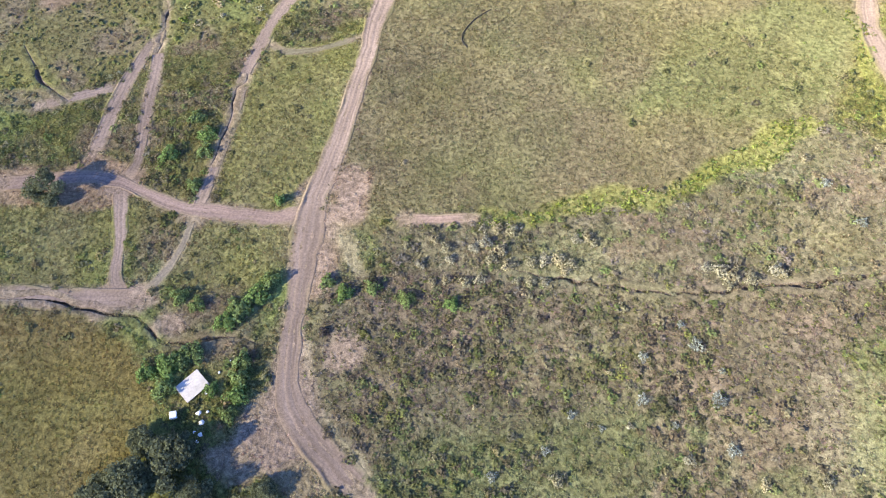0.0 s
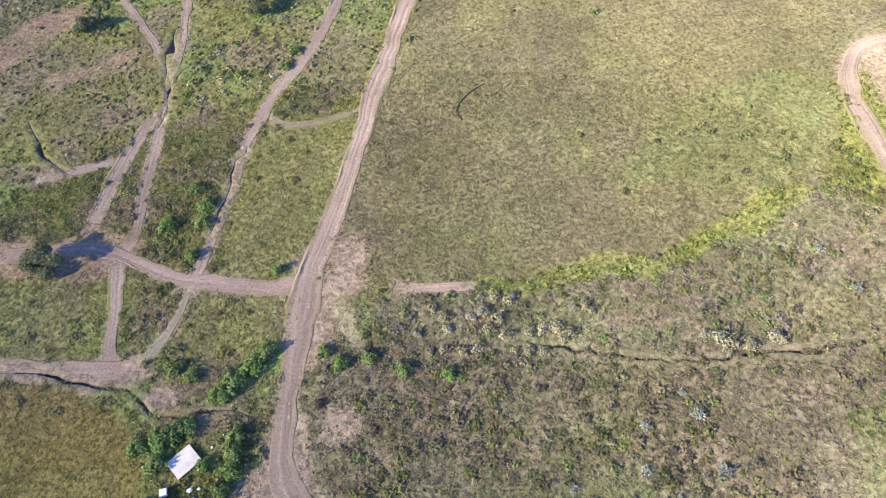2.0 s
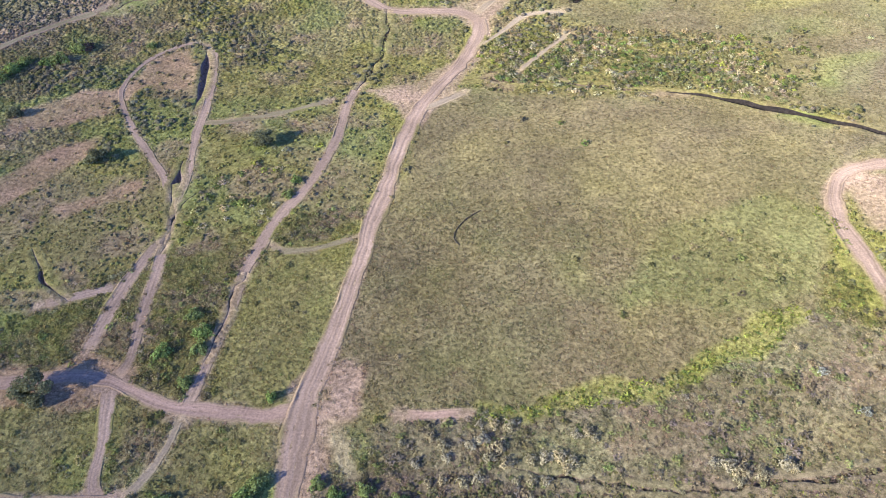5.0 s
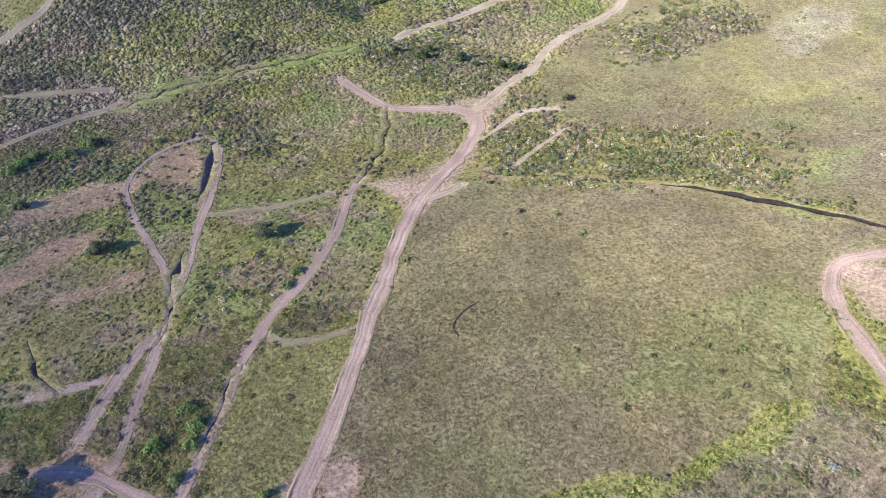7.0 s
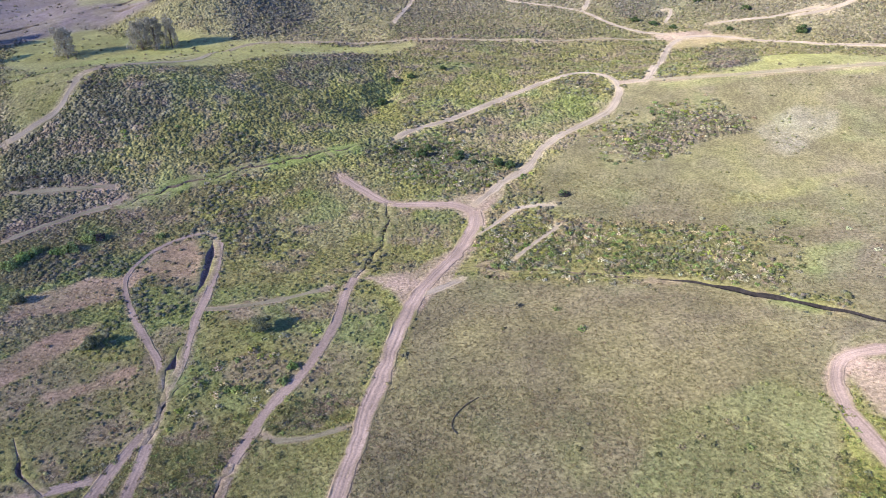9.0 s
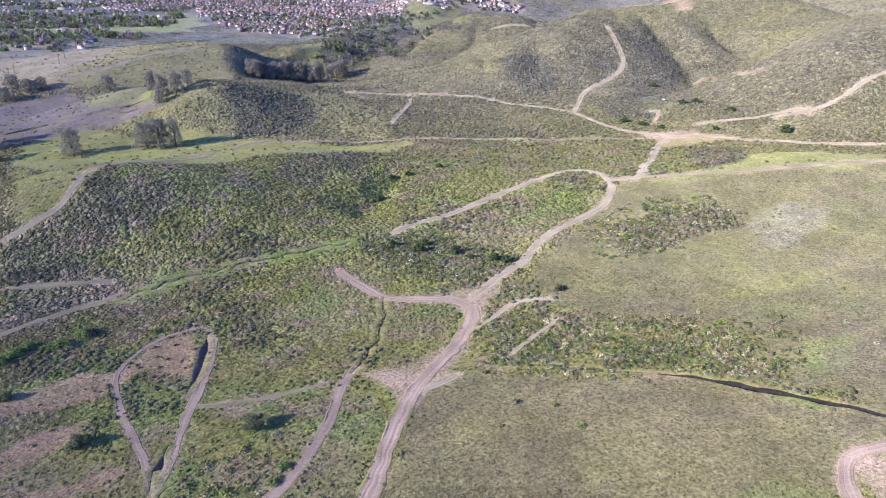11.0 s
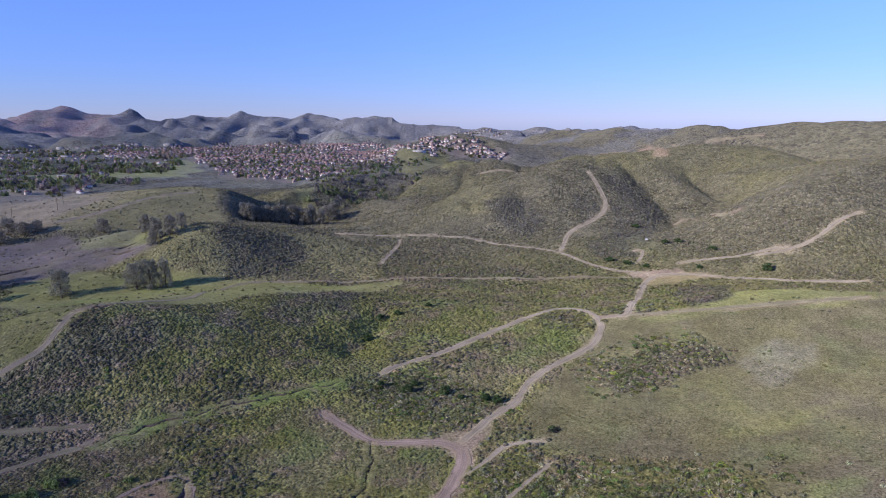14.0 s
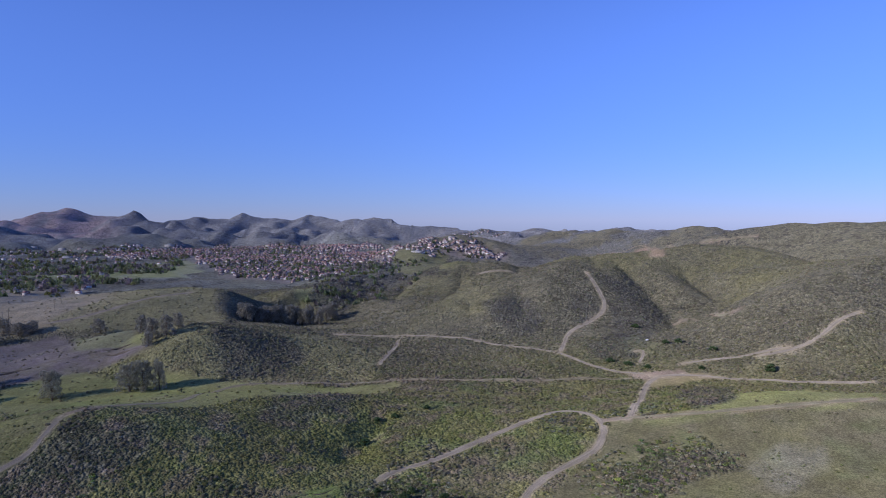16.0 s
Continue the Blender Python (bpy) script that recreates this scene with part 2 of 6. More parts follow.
TRACKS = {  # name: width, tone, the line it follows
    'main_track': (3.1, 0, ((-10.5, 16.4), (-13.8, 19.2), (-17.8, 23.2), (-21.5, 27.7), (-23.4, 32), (-23.7, 38.2), (-23.4, 45.9), (-23.2, 55.1), (-22.7, 62.8), (-21.3, 69.9), (-18.7, 79.9), (-16.4, 91.8), (-14.6, 101.5), (-13.8, 108.2), (-11.1, 119), (-9.2, 130.3), (-6.5, 142.4), (-3.3, 153.2), (1.2, 163.3), (7.1, 175.5), (11.8, 188.1), (14.2, 197), (13.8, 203.5))),
    'valley_track': (2.6, 1, ((12.6, 204.5), (19.5, 212.3), (25.7, 220.3), (34.6, 229), (41.2, 242.6), (50.8, 255.8), (61.3, 263.7), (71.2, 271.6), (78.2, 281.6), (82.1, 294.7), (80.9, 308.8), (70.7, 322.9), (58.4, 315.2), (37.7, 298.4), (21.5, 285), (6.5, 271.8), (-7.4, 262.6), (-13.8, 253.3))),
    'saddle_track': (3.2, 1, ((82.3, 299.7), (91.4, 299.2), (98.9, 305.8), (128.5, 381.8), (146.4, 421.9), (157.8, 434.8))),
    'east_track': (2.8, 1, ((153, 436.6), (179.3, 429.2), (201.8, 414.6), (221.7, 405.6), (245.6, 398.8), (271.7, 392.9))),
    'west_track': (2.4, 1, ((152.4, 440.6), (129.5, 459.5), (117.5, 474.7), (108.2, 497.6), (95.2, 516.4), (65.5, 535.9), (49.4, 553.1), (-0.1, 578.5), (-66.6, 588.1))),
    'hill_track': (2.6, 1, ((108.5, 505.2), (126.8, 556.4), (145.2, 577.5), (165.6, 602.7), (175, 626.9), (176.1, 658.4), (174.2, 691.3))),
    'spur_track': (2.2, 3, ((84.1, 300.5), (113.3, 296.5), (137.4, 293.8), (174.6, 293), (208.3, 298.9))),
    'ridge_track': (2.4, 1, ((228.2, 449.1), (247.7, 445.6), (267.8, 450.1), (291.8, 462.1), (314.3, 470.1))),
    'cross_track': (2.2, 2, ((-23.2, 63.4), (-28.5, 62.4), (-35.3, 62.9), (-42.3, 63.9), (-47.5, 65.3), (-54.1, 68.4), (-57.9, 70), (-63.8, 71.2), (-72.3, 69.9), (-78.2, 69.5))),
    'second_track': (1.8, 0, ((-42.6, 63.2), (-41.1, 71.3), (-40.3, 78.9), (-39.2, 86.1), (-38.3, 95.1), (-36.4, 102.3), (-34.7, 107.9), (-32.5, 113), (-29, 119.3), (-25.7, 129.4), (-23.5, 139.8), (-22.7, 153.6), (-19.9, 165.5))),
    'third_track': (1.4, 0, ((-57, 70.2), (-55, 74), (-55.8, 84.3), (-55.9, 95.3), (-56.2, 104.1), (-56, 106.1), (-56.8, 113.6), (-56.4, 122.7), (-57.2, 132.2), (-58.4, 142.9), (-58.8, 154.6), (-60.6, 169.1), (-63.4, 181.8), (-67.5, 189.4))),
    'trail': (0.7, 0, ((-68.8, 189.8), (-75.6, 186.5), (-81.5, 178.3), (-83.7, 166.7), (-82.1, 157.5), (-74.7, 143.5), (-68, 133.4), (-62.1, 124.6), (-58.2, 116.3))),
    'branch_track': (1.7, 0, ((-63.4, 75.9), (-62.5, 83), (-61.5, 90.4), (-59, 99.7), (-57, 104.9))),
    'side_track': (1.7, 0, ((-76.1, 87.2), (-72.2, 88.4), (-67.4, 90.3), (-62.4, 92.2))),
    'loop_track': (1.5, 0, ((-56.8, 69), (-54.4, 58.4), (-53.6, 51.2), (-51.5, 48.2), (-49, 47.6))),
    'loop_path': (0.7, 1, ((-49.5, 47.8), (-47.2, 49.1), (-45, 53), (-43.5, 57.3), (-42.7, 62.4))),
    'lower_track': (3.0, 0, ((-71.4, 48.1), (-63.9, 47.2), (-56.6, 46.9), (-49.6, 47.7))),
    'link_track': (0.9, 3, ((-34.5, 103.1), (-31.1, 100.5), (-25, 101), (-20.7, 102.5), (-16.3, 104.6))),
    'upper_track': (2.8, 0, ((-31.6, 224.3), (-23.4, 215.8), (-13.8, 207.5), (-2.8, 206.4), (8.1, 206.2), (14.2, 201.2))),
    'low_link': (0.9, 3, ((-59.7, 145.6), (-52.6, 145.7), (-44.4, 147.6), (-36.3, 151.2), (-26.7, 156.5))),
    'bank_trail': (1.0, 1, ((13.5, 186.9), (21.9, 195.9), (29.7, 203.4), (42.3, 203.7))),
    'slope_trail': (0.8, 1, ((23.3, 171), (32.6, 183.2), (41.1, 192.4))),
    'crest_trail': (1.6, 1, ((-3.8, 150.9), (3.4, 156.1), (8.4, 160.7))),
    'ring_road': (3.4, 0, ((80.3, 78.5), (80.1, 86.8), (79.7, 95.9), (80.5, 102.7), (82.7, 109), (86.4, 113.7), (91.2, 116.2), (97.9, 116.9), (106.4, 116.7))),
    'south_trail': (2, 1, ((-149.8, 231.7), (-141.5, 240), (-135.1, 249.3), (-135, 269.9))),
    'foot_trail': (1.7, 3, ((-127.3, 181.4), (-122.3, 188.7), (-116.4, 194.8), (-109.7, 200.3), (-103.9, 203.8), (-100.9, 208.7))),
    'west_foot_trail': (1.2, 3, ((-139.2, 208.8), (-122.5, 211.3), (-104.4, 214.5))),
    'meadow_track': (2.0, 3, ((-135.6, 271.2), (-103.4, 310.6), (-106.9, 390.8), (-65.7, 415.6), (-18.2, 431), (34.8, 422.9), (88, 423.8), (146.7, 434.2))),
    'plateau_trail': (2.0, 1, ((-336.2, 634.7), (-314.4, 647.5), (-287.1, 669.2), (-265.3, 697.3), (-248.7, 713.9), (-229.2, 733.7))),
    'cut_trail': (1.6, 1, ((-23.7, 473.9), (-15.3, 526), (-11.7, 566.5))),
    'knoll_trail': (1.4, 1, ((155.4, 469.1), (166.3, 492.2), (157.8, 492.4))),
    'slope_scar': (1.4, 1, ((90.8, 994.8), (146.7, 1001.3))),
    'hilltop_track': (1.6, 3, ((469.6, 1731.5), (513.8, 1697.2), (570.7, 1657.7), (457.2, 1210.8), (489.3, 1144.2), (501.7, 1118.6), (535.4, 1055.4))),
    'far_valley_track': (1.2, 3, ((228.5, 598.3), (251.5, 605.0), (242.5, 539.7), (254.8, 527.6))),
    'lower_valley_track': (1.8, 1, ((179.4, 456.8), (205.7, 454.9), (231.8, 452.7), (251, 449))),
    'gate_ruts': (1.8, 2, ((-6.6, 61.8), (-1.3, 61.5), (4.9, 61.7))),
}
GULLIES = {  # name: width, depth, line
    'field_gully': (1.3, 1.6, ((13.1, 167.4), (25.6, 165.3), (36.1, 162.9), (47.7, 159.4), (56.1, 156.8))),
    'field_scarp': (3.9, 3.4, ((57.5, 156.3), (69, 152.7), (80, 145.2), (90.7, 137.8), (103.7, 127.7), (109.9, 122.6))),
    'long_pit': (2.4, 1.3, ((-65.7, 181.9), (-63.6, 171.4), (-62.1, 161.5), (-61.8, 156.1))),
    'short_pit': (2.6, 2.0, ((-58.3, 125.8), (-57.9, 120.8), (-57.8, 116.4))),
    'west_pit': (1.4, 1.6, ((-80.6, 98.3), (-78.7, 95.1), (-77.5, 93), (-75.1, 91.2))),
    'bank_cut': (0.7, 0.8, ((-55.2, 114.7), (-56, 111.6), (-56.3, 107.4))),
    'edge_cut': (0.4, 0.5, ((-38.8, 90.9), (-39.9, 86.1), (-40.5, 80.8), (-41, 77.3))),
    'valley_gully': (0.8, 0.8, ((-19.9, 165.5), (-16.6, 175.2), (-14.4, 190.5), (-13.7, 203.7))),
    'scrub_gully': (0.8, 1.0, ((14.3, 51.4), (20.4, 49.3), (26.5, 48), (35.9, 46.5), (44.5, 46.6), (53.8, 46.9), (62.2, 47.2), (67.9, 47.9))),
    'wash_gully': (0.65, 0.8, ((-70.8, 46.1), (-65.5, 46.4), (-60.9, 45.9), (-55.1, 44.7), (-47.4, 42.4), (-41.6, 39.9), (-33.7, 40.1))),
    'foot_gully': (0.8, 0.7, ((-99.8, 204.9), (-93.1, 210.0), (-82.1, 217.2), (-64.9, 225.9), (-48.6, 233.8), (-29.7, 244.9))),
    'river_channel': (3.5, 2.2, ((-261.3, 432.8), (-247.1, 445.8), (-224.9, 453), (-201.9, 459.3), (-176, 453.3))),
    'old_channel': (2.5, 1.8, ((-239.7, 452.9), (-220.4, 459.4), (-188.9, 475.4))),
    'track_gully': (0.7, 0.7, ((-58.7, 117.2), (-56.7, 111.9), (-56.3, 104.5))),
}
BARE = (  # bare earth: x, y, half sizes
    (-17, 63, 4, 2),
    (-16, 69, 3, 4),
    (-24, 28, 7, 6),
    (-16, 67, 2, 3),
    (-15, 38, 4, 3.5),
    (-28, 22, 7, 4),
    (-20, 53, 3.5, 8),
    (-56, 69, 5, 3),
    (-52, 47, 7, 3.5),
    (-44, 42, 4, 2.5),
    (-60, 151, 3, 4),
    (158, 440, 20, 9),
    (-8, 158, 6, 5),
    (89, 103, 7, 12),
)
OAKS = (  # dark round trees: x, y, crown radius, height
    (-68.4, 67.1, 3.8, 3.7),
    (-40.7, 135.4, 3.0, 3.2),
    (-79.1, 130.4, 3.1, 3.2),
    (-106.3, 149.7, 2.3, 2.3),
    (-38.5, 20, 4.1, 4.0),
    (-43.3, 18.1, 4.4, 4.4),
    (-47.3, 16.5, 3.7, 3.5),
    (-33.9, 16.5, 3.4, 3.2),
    (-41.7, 23.5, 2.5, 2.6),
    (-36.7, 23.1, 2.2, 1.9),
    (-43.6, 24.7, 2.1, 2.1),
    (-24.7, 17.3, 2.3, 1.8),
)
BUSHES = (  # dark green bushes: x, y, radius, height
    (-38.1, 37.5, 1.8, 1.4),
    (-34.6, 31.9, 1.2, 1.0),
    (-30.6, 33.7, 1.6, 1.6),
    (-30.6, 31, 1.7, 1.5),
    (-30.6, 36.4, 1.5, 1.4),
    (-31.4, 28, 1.5, 1.3),
    (-41.6, 35.5, 2.2, 1.6),
    (-41.8, 31.9, 1.9, 1.5),
    (-44.9, 34.6, 1.6, 1.3),
    (-40.1, 36.8, 1.9, 1.5),
    (-27.9, 49.9, 1.6, 1.6),
    (-29.9, 47.4, 2.0, 1.5),
    (-32.3, 44.9, 2.2, 1.6),
    (-34.2, 43, 1.8, 1.4),
    (-42.1, 47.3, 1.5, 1.2),
    (-39.1, 45.8, 1.4, 1.1),
    (-28.3, 65.6, 1.0, 1.4),
    (-43.7, 68.9, 1.4, 1.4),
    (-43.1, 80.2, 1.8, 1.5),
    (-43, 76.4, 1.6, 1.4),
    (-45.8, 84.2, 1.6, 1.3),
    (-49.5, 75.8, 1.8, 1.4),
    (-32.6, 117.5, 1.4, 1.0),
    (-31.4, 122.3, 1.4, 1.0),
    (-102.4, 184.5, 2.6, 2.2),
    (-105.5, 177.8, 2.8, 2.2),
    (-108.8, 176.1, 1.8, 1.6),
    (-82.4, 186.8, 1.4, 1.2),
    (-115.9, 172.4, 2.4, 2.2),
    (-117.6, 167.7, 2.4, 2.2),
    (-114.5, 176.4, 2.0, 1.8),
    (44.2, 210.1, 1.5, 1.3),
    (17.9, 167.8, 1.2, 1.0),
    (-15.8, 47.8, 1.5, 1.1),
    (-11.3, 48.8, 1.4, 1.0),
    (-5.8, 46.8, 1.5, 1.0),
    (1.4, 45.8, 1.3, 0.9),
    (-18.7, 49.9, 1.3, 1.0),
)
VALLEY_TREES = (  # green trees of the valley
    (-13, 243.4, 1.8, 2.6),
    (-3.2, 238.8, 2.2, 3.2),
    (-0.6, 244.4, 1.7, 2.6),
    (10.4, 237.4, 2.4, 3.2),
    (24.3, 231.4, 2.2, 2.8),
    (28.5, 229.7, 2.0, 2.8),
    (15.9, 233.5, 1.6, 1.8),
    (-21.2, 296.3, 2.6, 2.6),
    (-16.6, 317.9, 2.4, 2.4),
    (-8.6, 320.8, 2.2, 2.2),
    (6.5, 331.1, 2.0, 2.0),
    (224.8, 423.1, 4.0, 4.5),
    (147.4, 467.7, 3.5, 3.0),
    (137.6, 475.9, 3.5, 3.0),
    (156.8, 454.7, 3.0, 2.5),
    (187.3, 440.6, 2.5, 2.5),
    (211.1, 475.6, 3.5, 3.0),
    (187.8, 506, 3.0, 3.0),
    (186, 571.7, 4.0, 3.0),
    (198.1, 506.4, 3.5, 3.0),
)
GUMS = (  # tall grey gum trees
    (-195, 380, 7, 16),
    (-158.2, 391, 7, 16),
    (-151.3, 392.9, 7, 17),
    (-142.8, 393.8, 4.5, 17),
    # these three are unseen, added to cast a shadow onto the meadow
    (-253.2, 401.9, 6.5, 14),
    (-261.2, 411.9, 7, 15),
    (-240.1, 376.1, 5.5, 12),
)
GROVE = (  # dark trees along the river
    (-171.3, 701.2, 6.2, 16.2),
    (-166.4, 699.2, 8.0, 17.9),
    (-162.1, 710.2, 6.2, 17.2),
    (-156.7, 711.5, 7.2, 15.8),
    (-151.2, 718.2, 7.8, 15.6),
    (-144.1, 717.4, 7.0, 17.6),
    (-137.6, 725.8, 7.1, 17.9),
    (-129.3, 725.0, 7.8, 19.8),
    (-122.4, 733.0, 6.7, 18.2),
    (-113.8, 727.4, 7.7, 16.5),
    (-108.1, 736.7, 6.0, 19.9),
    (-99.2, 728.4, 6.7, 16.6),
    (-98.0, 786.0, 8.2, 17.9),
    (-93.2, 800.0, 7.2, 18.9),
    (-275, 620.1, 7, 13),
    (-192.8, 496.9, 5, 13),
    (-171.9, 462.9, 5, 15),
    (-162.5, 461.2, 5.5, 14),
    (-158.9, 474, 4.5, 11),
    (-170.1, 450.4, 4, 9),
    (-359.2, 621.6, 9, 13),
    (-343.9, 615.4, 8, 12),
    (-333.9, 620.1, 7, 11),
    (-354.1, 597.9, 8, 12),
)
SILVER = (  # silver-leaved bushes: x, y, radius
    (38.1, 37.9, 1.1),
    (40, 29.5, 1.2),
    (29.2, 29.9, 0.9),
    (30.1, 36.4, 0.8),
    (40.8, 22.4, 1.0),
    (41.2, 33.8, 0.6),
    (18.7, 27.9, 0.7),
    (33.3, 26, 0.6),
    (63.1, 65, 0.9),
    (66.8, 57.3, 0.9),
    (14.6, 22.7, 0.7),
    (6.8, 19.2, 0.8),
    (22.9, 25.8, 0.5),
    (36.4, 41.3, 0.6),
)
PALE_BUSHES = (  # pale flowering bushes
    (-1.3, 57.6, 0.8),
    (0.6, 55.9, 0.9),
    (1.2, 53.8, 0.8),
    (9.1, 59.5, 0.9),
    (11.5, 59.1, 1.0),
    (7.1, 56.8, 1.1),
    (9.4, 55.2, 1.1),
    (8, 53.7, 1.0),
    (5.2, 55.8, 0.9),
    (10.7, 52.5, 1.0),
    (14.4, 52.9, 0.9),
    (16.7, 53.2, 1.0),
    (18.9, 53, 1.0),
    (20.7, 52.1, 0.9),
    (22, 56.8, 0.8),
    (23.9, 57.2, 0.9),
    (24.7, 56.1, 0.8),
    (-3.6, 52.9, 0.7),
    (-1.7, 49.8, 0.7),
    (3.7, 49.7, 0.9),
    (6, 50.2, 0.8),
    (0.5, 50.1, 0.7),
    (-6, 56.6, 0.6),
    (43.8, 50.1, 1.1),
    (45.4, 49, 1.1),
    (48.3, 48.4, 1.0),
    (52.3, 49.7, 1.1),
    (53.1, 49.1, 0.8),
    (44.7, 47.6, 0.8),
    (41.7, 50.7, 0.7),
    (61.1, 70, 0.8),
    (14.2, 49.4, 0.8),
    (16.4, 49.3, 0.8),
    (19.7, 51.1, 0.8),
    (11.9, 49.5, 0.6),
    (6.7, 59.5, 0.6),
    (25, 34.1, 0.5),
    (15.9, 18.7, 0.9),
    (34.5, 21.2, 0.8),
    (44.2, 17.7, 0.7),
    (52.5, 18, 0.8),
    (26.9, 26.1, 0.5),
    (4.7, 29.3, 0.4),
)
DEAD_BUSHES = (  # bare dark bushes
    (44.4, 209.4, 1.9, 1.3),
    (-100.3, 184.8, 2.4, 1.9),
    (-10.9, 49.3, 1.0, 0.8),
    (-18.5, 41.2, 0.9, 0.7),
)
POLES = (  # power poles: x, y, height
    (-369.1, 646.8, 11),
    (-371.9, 642.5, 11),
    (-337.3, 666.3, 11),
    (-350.6, 704.7, 11),
)
TRAILER_AT = (
    (178.4, 519.1, 0),
)
LITTER_BAGS = (  # pale rubbish: x, y, size
    (-35.9, 28.3, 0.45),
    (-35.2, 26.9, 0.5),
    (-34.6, 28.5, 0.3),
    (-35.1, 25.1, 0.45),
    (-35.4, 24.1, 0.4),
    (-35.3, 31.4, 0.3),
    (-36, 25.5, 0.3),
    (-32.5, 36.4, 0.25),
    (-33.9, 34.6, 0.25),
)
TOWN_EAST = [(-839.8, 2613.5), (-553.1, 2735.4), (-246, 2311), (-45, 1779), (-56, 1646), (-137, 1286), (-201, 1172), (-303, 1244), (-473, 1629)]
TOWN_HILL = [(40, 1786), (92, 1802), (150, 1792), (231, 1735), (213, 1708), (134, 1682), (52, 1703), (-76, 2247)]
TOWN_FAR = [(102, 3298), (106, 3418), (347.5, 3339.6), (625, 3362), (616, 3241), (340, 3262)]
TOWN_WEST = [(-980, 2271), (-839.8, 2613.5), (-582, 2005), (-619, 1877), (-774, 1822)]
TOWN_STRIP = [(-365, 2638.1), (-149, 2578), (-45, 1761), (81, 1715), (37, 1647), (-59, 1750), (-218, 2045)]
RIVER_WOOD = [(-139, 849.2), (-116, 1088), (-29, 1144.3), (22, 1004), (-25.4, 979.3), (-55.6, 831.4), (-113.4, 809)]
TOWN_EDGE = [(-213, 1242), (-142, 1565), (-42, 1634), (37, 1639), (9, 1513), (-85, 1144), (-144, 1035)]
TREE_BELT = [(-1345.9, 2323.9), (-1054, 2278), (-744, 2314), (-570, 1769), (-516, 1525), (-448, 1159), (-528, 903)]
SHEDS = (  # x, y, width, depth, height, turn
    (-925, 2231, 9, 9, 15, 0),
    (-946, 2436, 40, 20, 8, 8),
    (-881.1, 2553.2, 45, 20, 8, 5),
    (-1321, 2480, 30, 15, 6, -5),
    (-935, 1920, 34, 15, 6, 5),
    (-1199.1, 2427.1, 30, 15, 7, 0),
    (-678, 1187, 26, 12, 5, 12),
    (-627, 1273, 30, 16, 5, -20),
    (-604, 1367, 16, 10, 4, 10),
    (-679, 1499, 14, 9, 4, 0),
    (-595, 2059, 12, 12, 8, 0),
    (-46, 1761, 40, 12, 5, 4),
    (11, 1676, 40, 12, 5, -8),
    (101, 1815, 22, 14, 8, 0),
)


# ---- terrain: one height function, in metres; the camera hovers 100 m over (0, 0) ----
def lattice(ix, iy, seed):
    n = (ix.astype(np.int64) * 374761393 + iy.astype(np.int64) * 668265263 + seed * 144665171) & 0xFFFFFFFF
    n = ((n ^ (n >> 13)) * 1274126177) & 0xFFFFFFFF
    return (n ^ (n >> 16)) / 2.0 ** 32


def vnoise(x, y, size, seed):
    """Smooth noise, -1 to 1, with features about size metres wide."""
    gx, gy = x / size, y / size
    ix, iy = np.floor(gx), np.floor(gy)
    fx, fy = gx - ix, gy - iy
    fx, fy = fx * fx * fx * (fx * (fx * 6 - 15) + 10), fy * fy * fy * (fy * (fy * 6 - 15) + 10)
    a, b = lattice(ix, iy, seed), lattice(ix + 1, iy, seed)
    c, d = lattice(ix, iy + 1, seed), lattice(ix + 1, iy + 1, seed)
    return 2 * ((a * (1 - fx) + b * fx) * (1 - fy) + (c * (1 - fx) + d * fx) * fy) - 1


def fbm(x, y, size, seed, octaves=4):
    total, amp, norm = 0, 1.0, 0
    for k in range(octaves):
        total, norm = total + amp * vnoise(x + 31.7 * k, y - 17.3 * k, size / 2 ** k, seed + k), norm + amp
        amp *= 0.5
    return total / norm


def ramp(v, lo, hi):
    k = np.clip((v - lo) / (hi - lo), 0, 1)
    return k * k * (3 - 2 * k)


def bumps(x, y, hills):
    """Rounded hills: (x, y, height, half width across, half width along, turn in degrees)."""
    z = np.zeros_like(x)
    for hx, hy, h, wide, deep, turn in hills:
        c, s = math.cos(math.radians(turn)), math.sin(math.radians(turn))
        u, v = (x - hx) * c + (y - hy) * s, (y - hy) * c - (x - hx) * s
        z = z + h * np.exp(-(u / wide) ** 2 - (v / deep) ** 2)
    return z


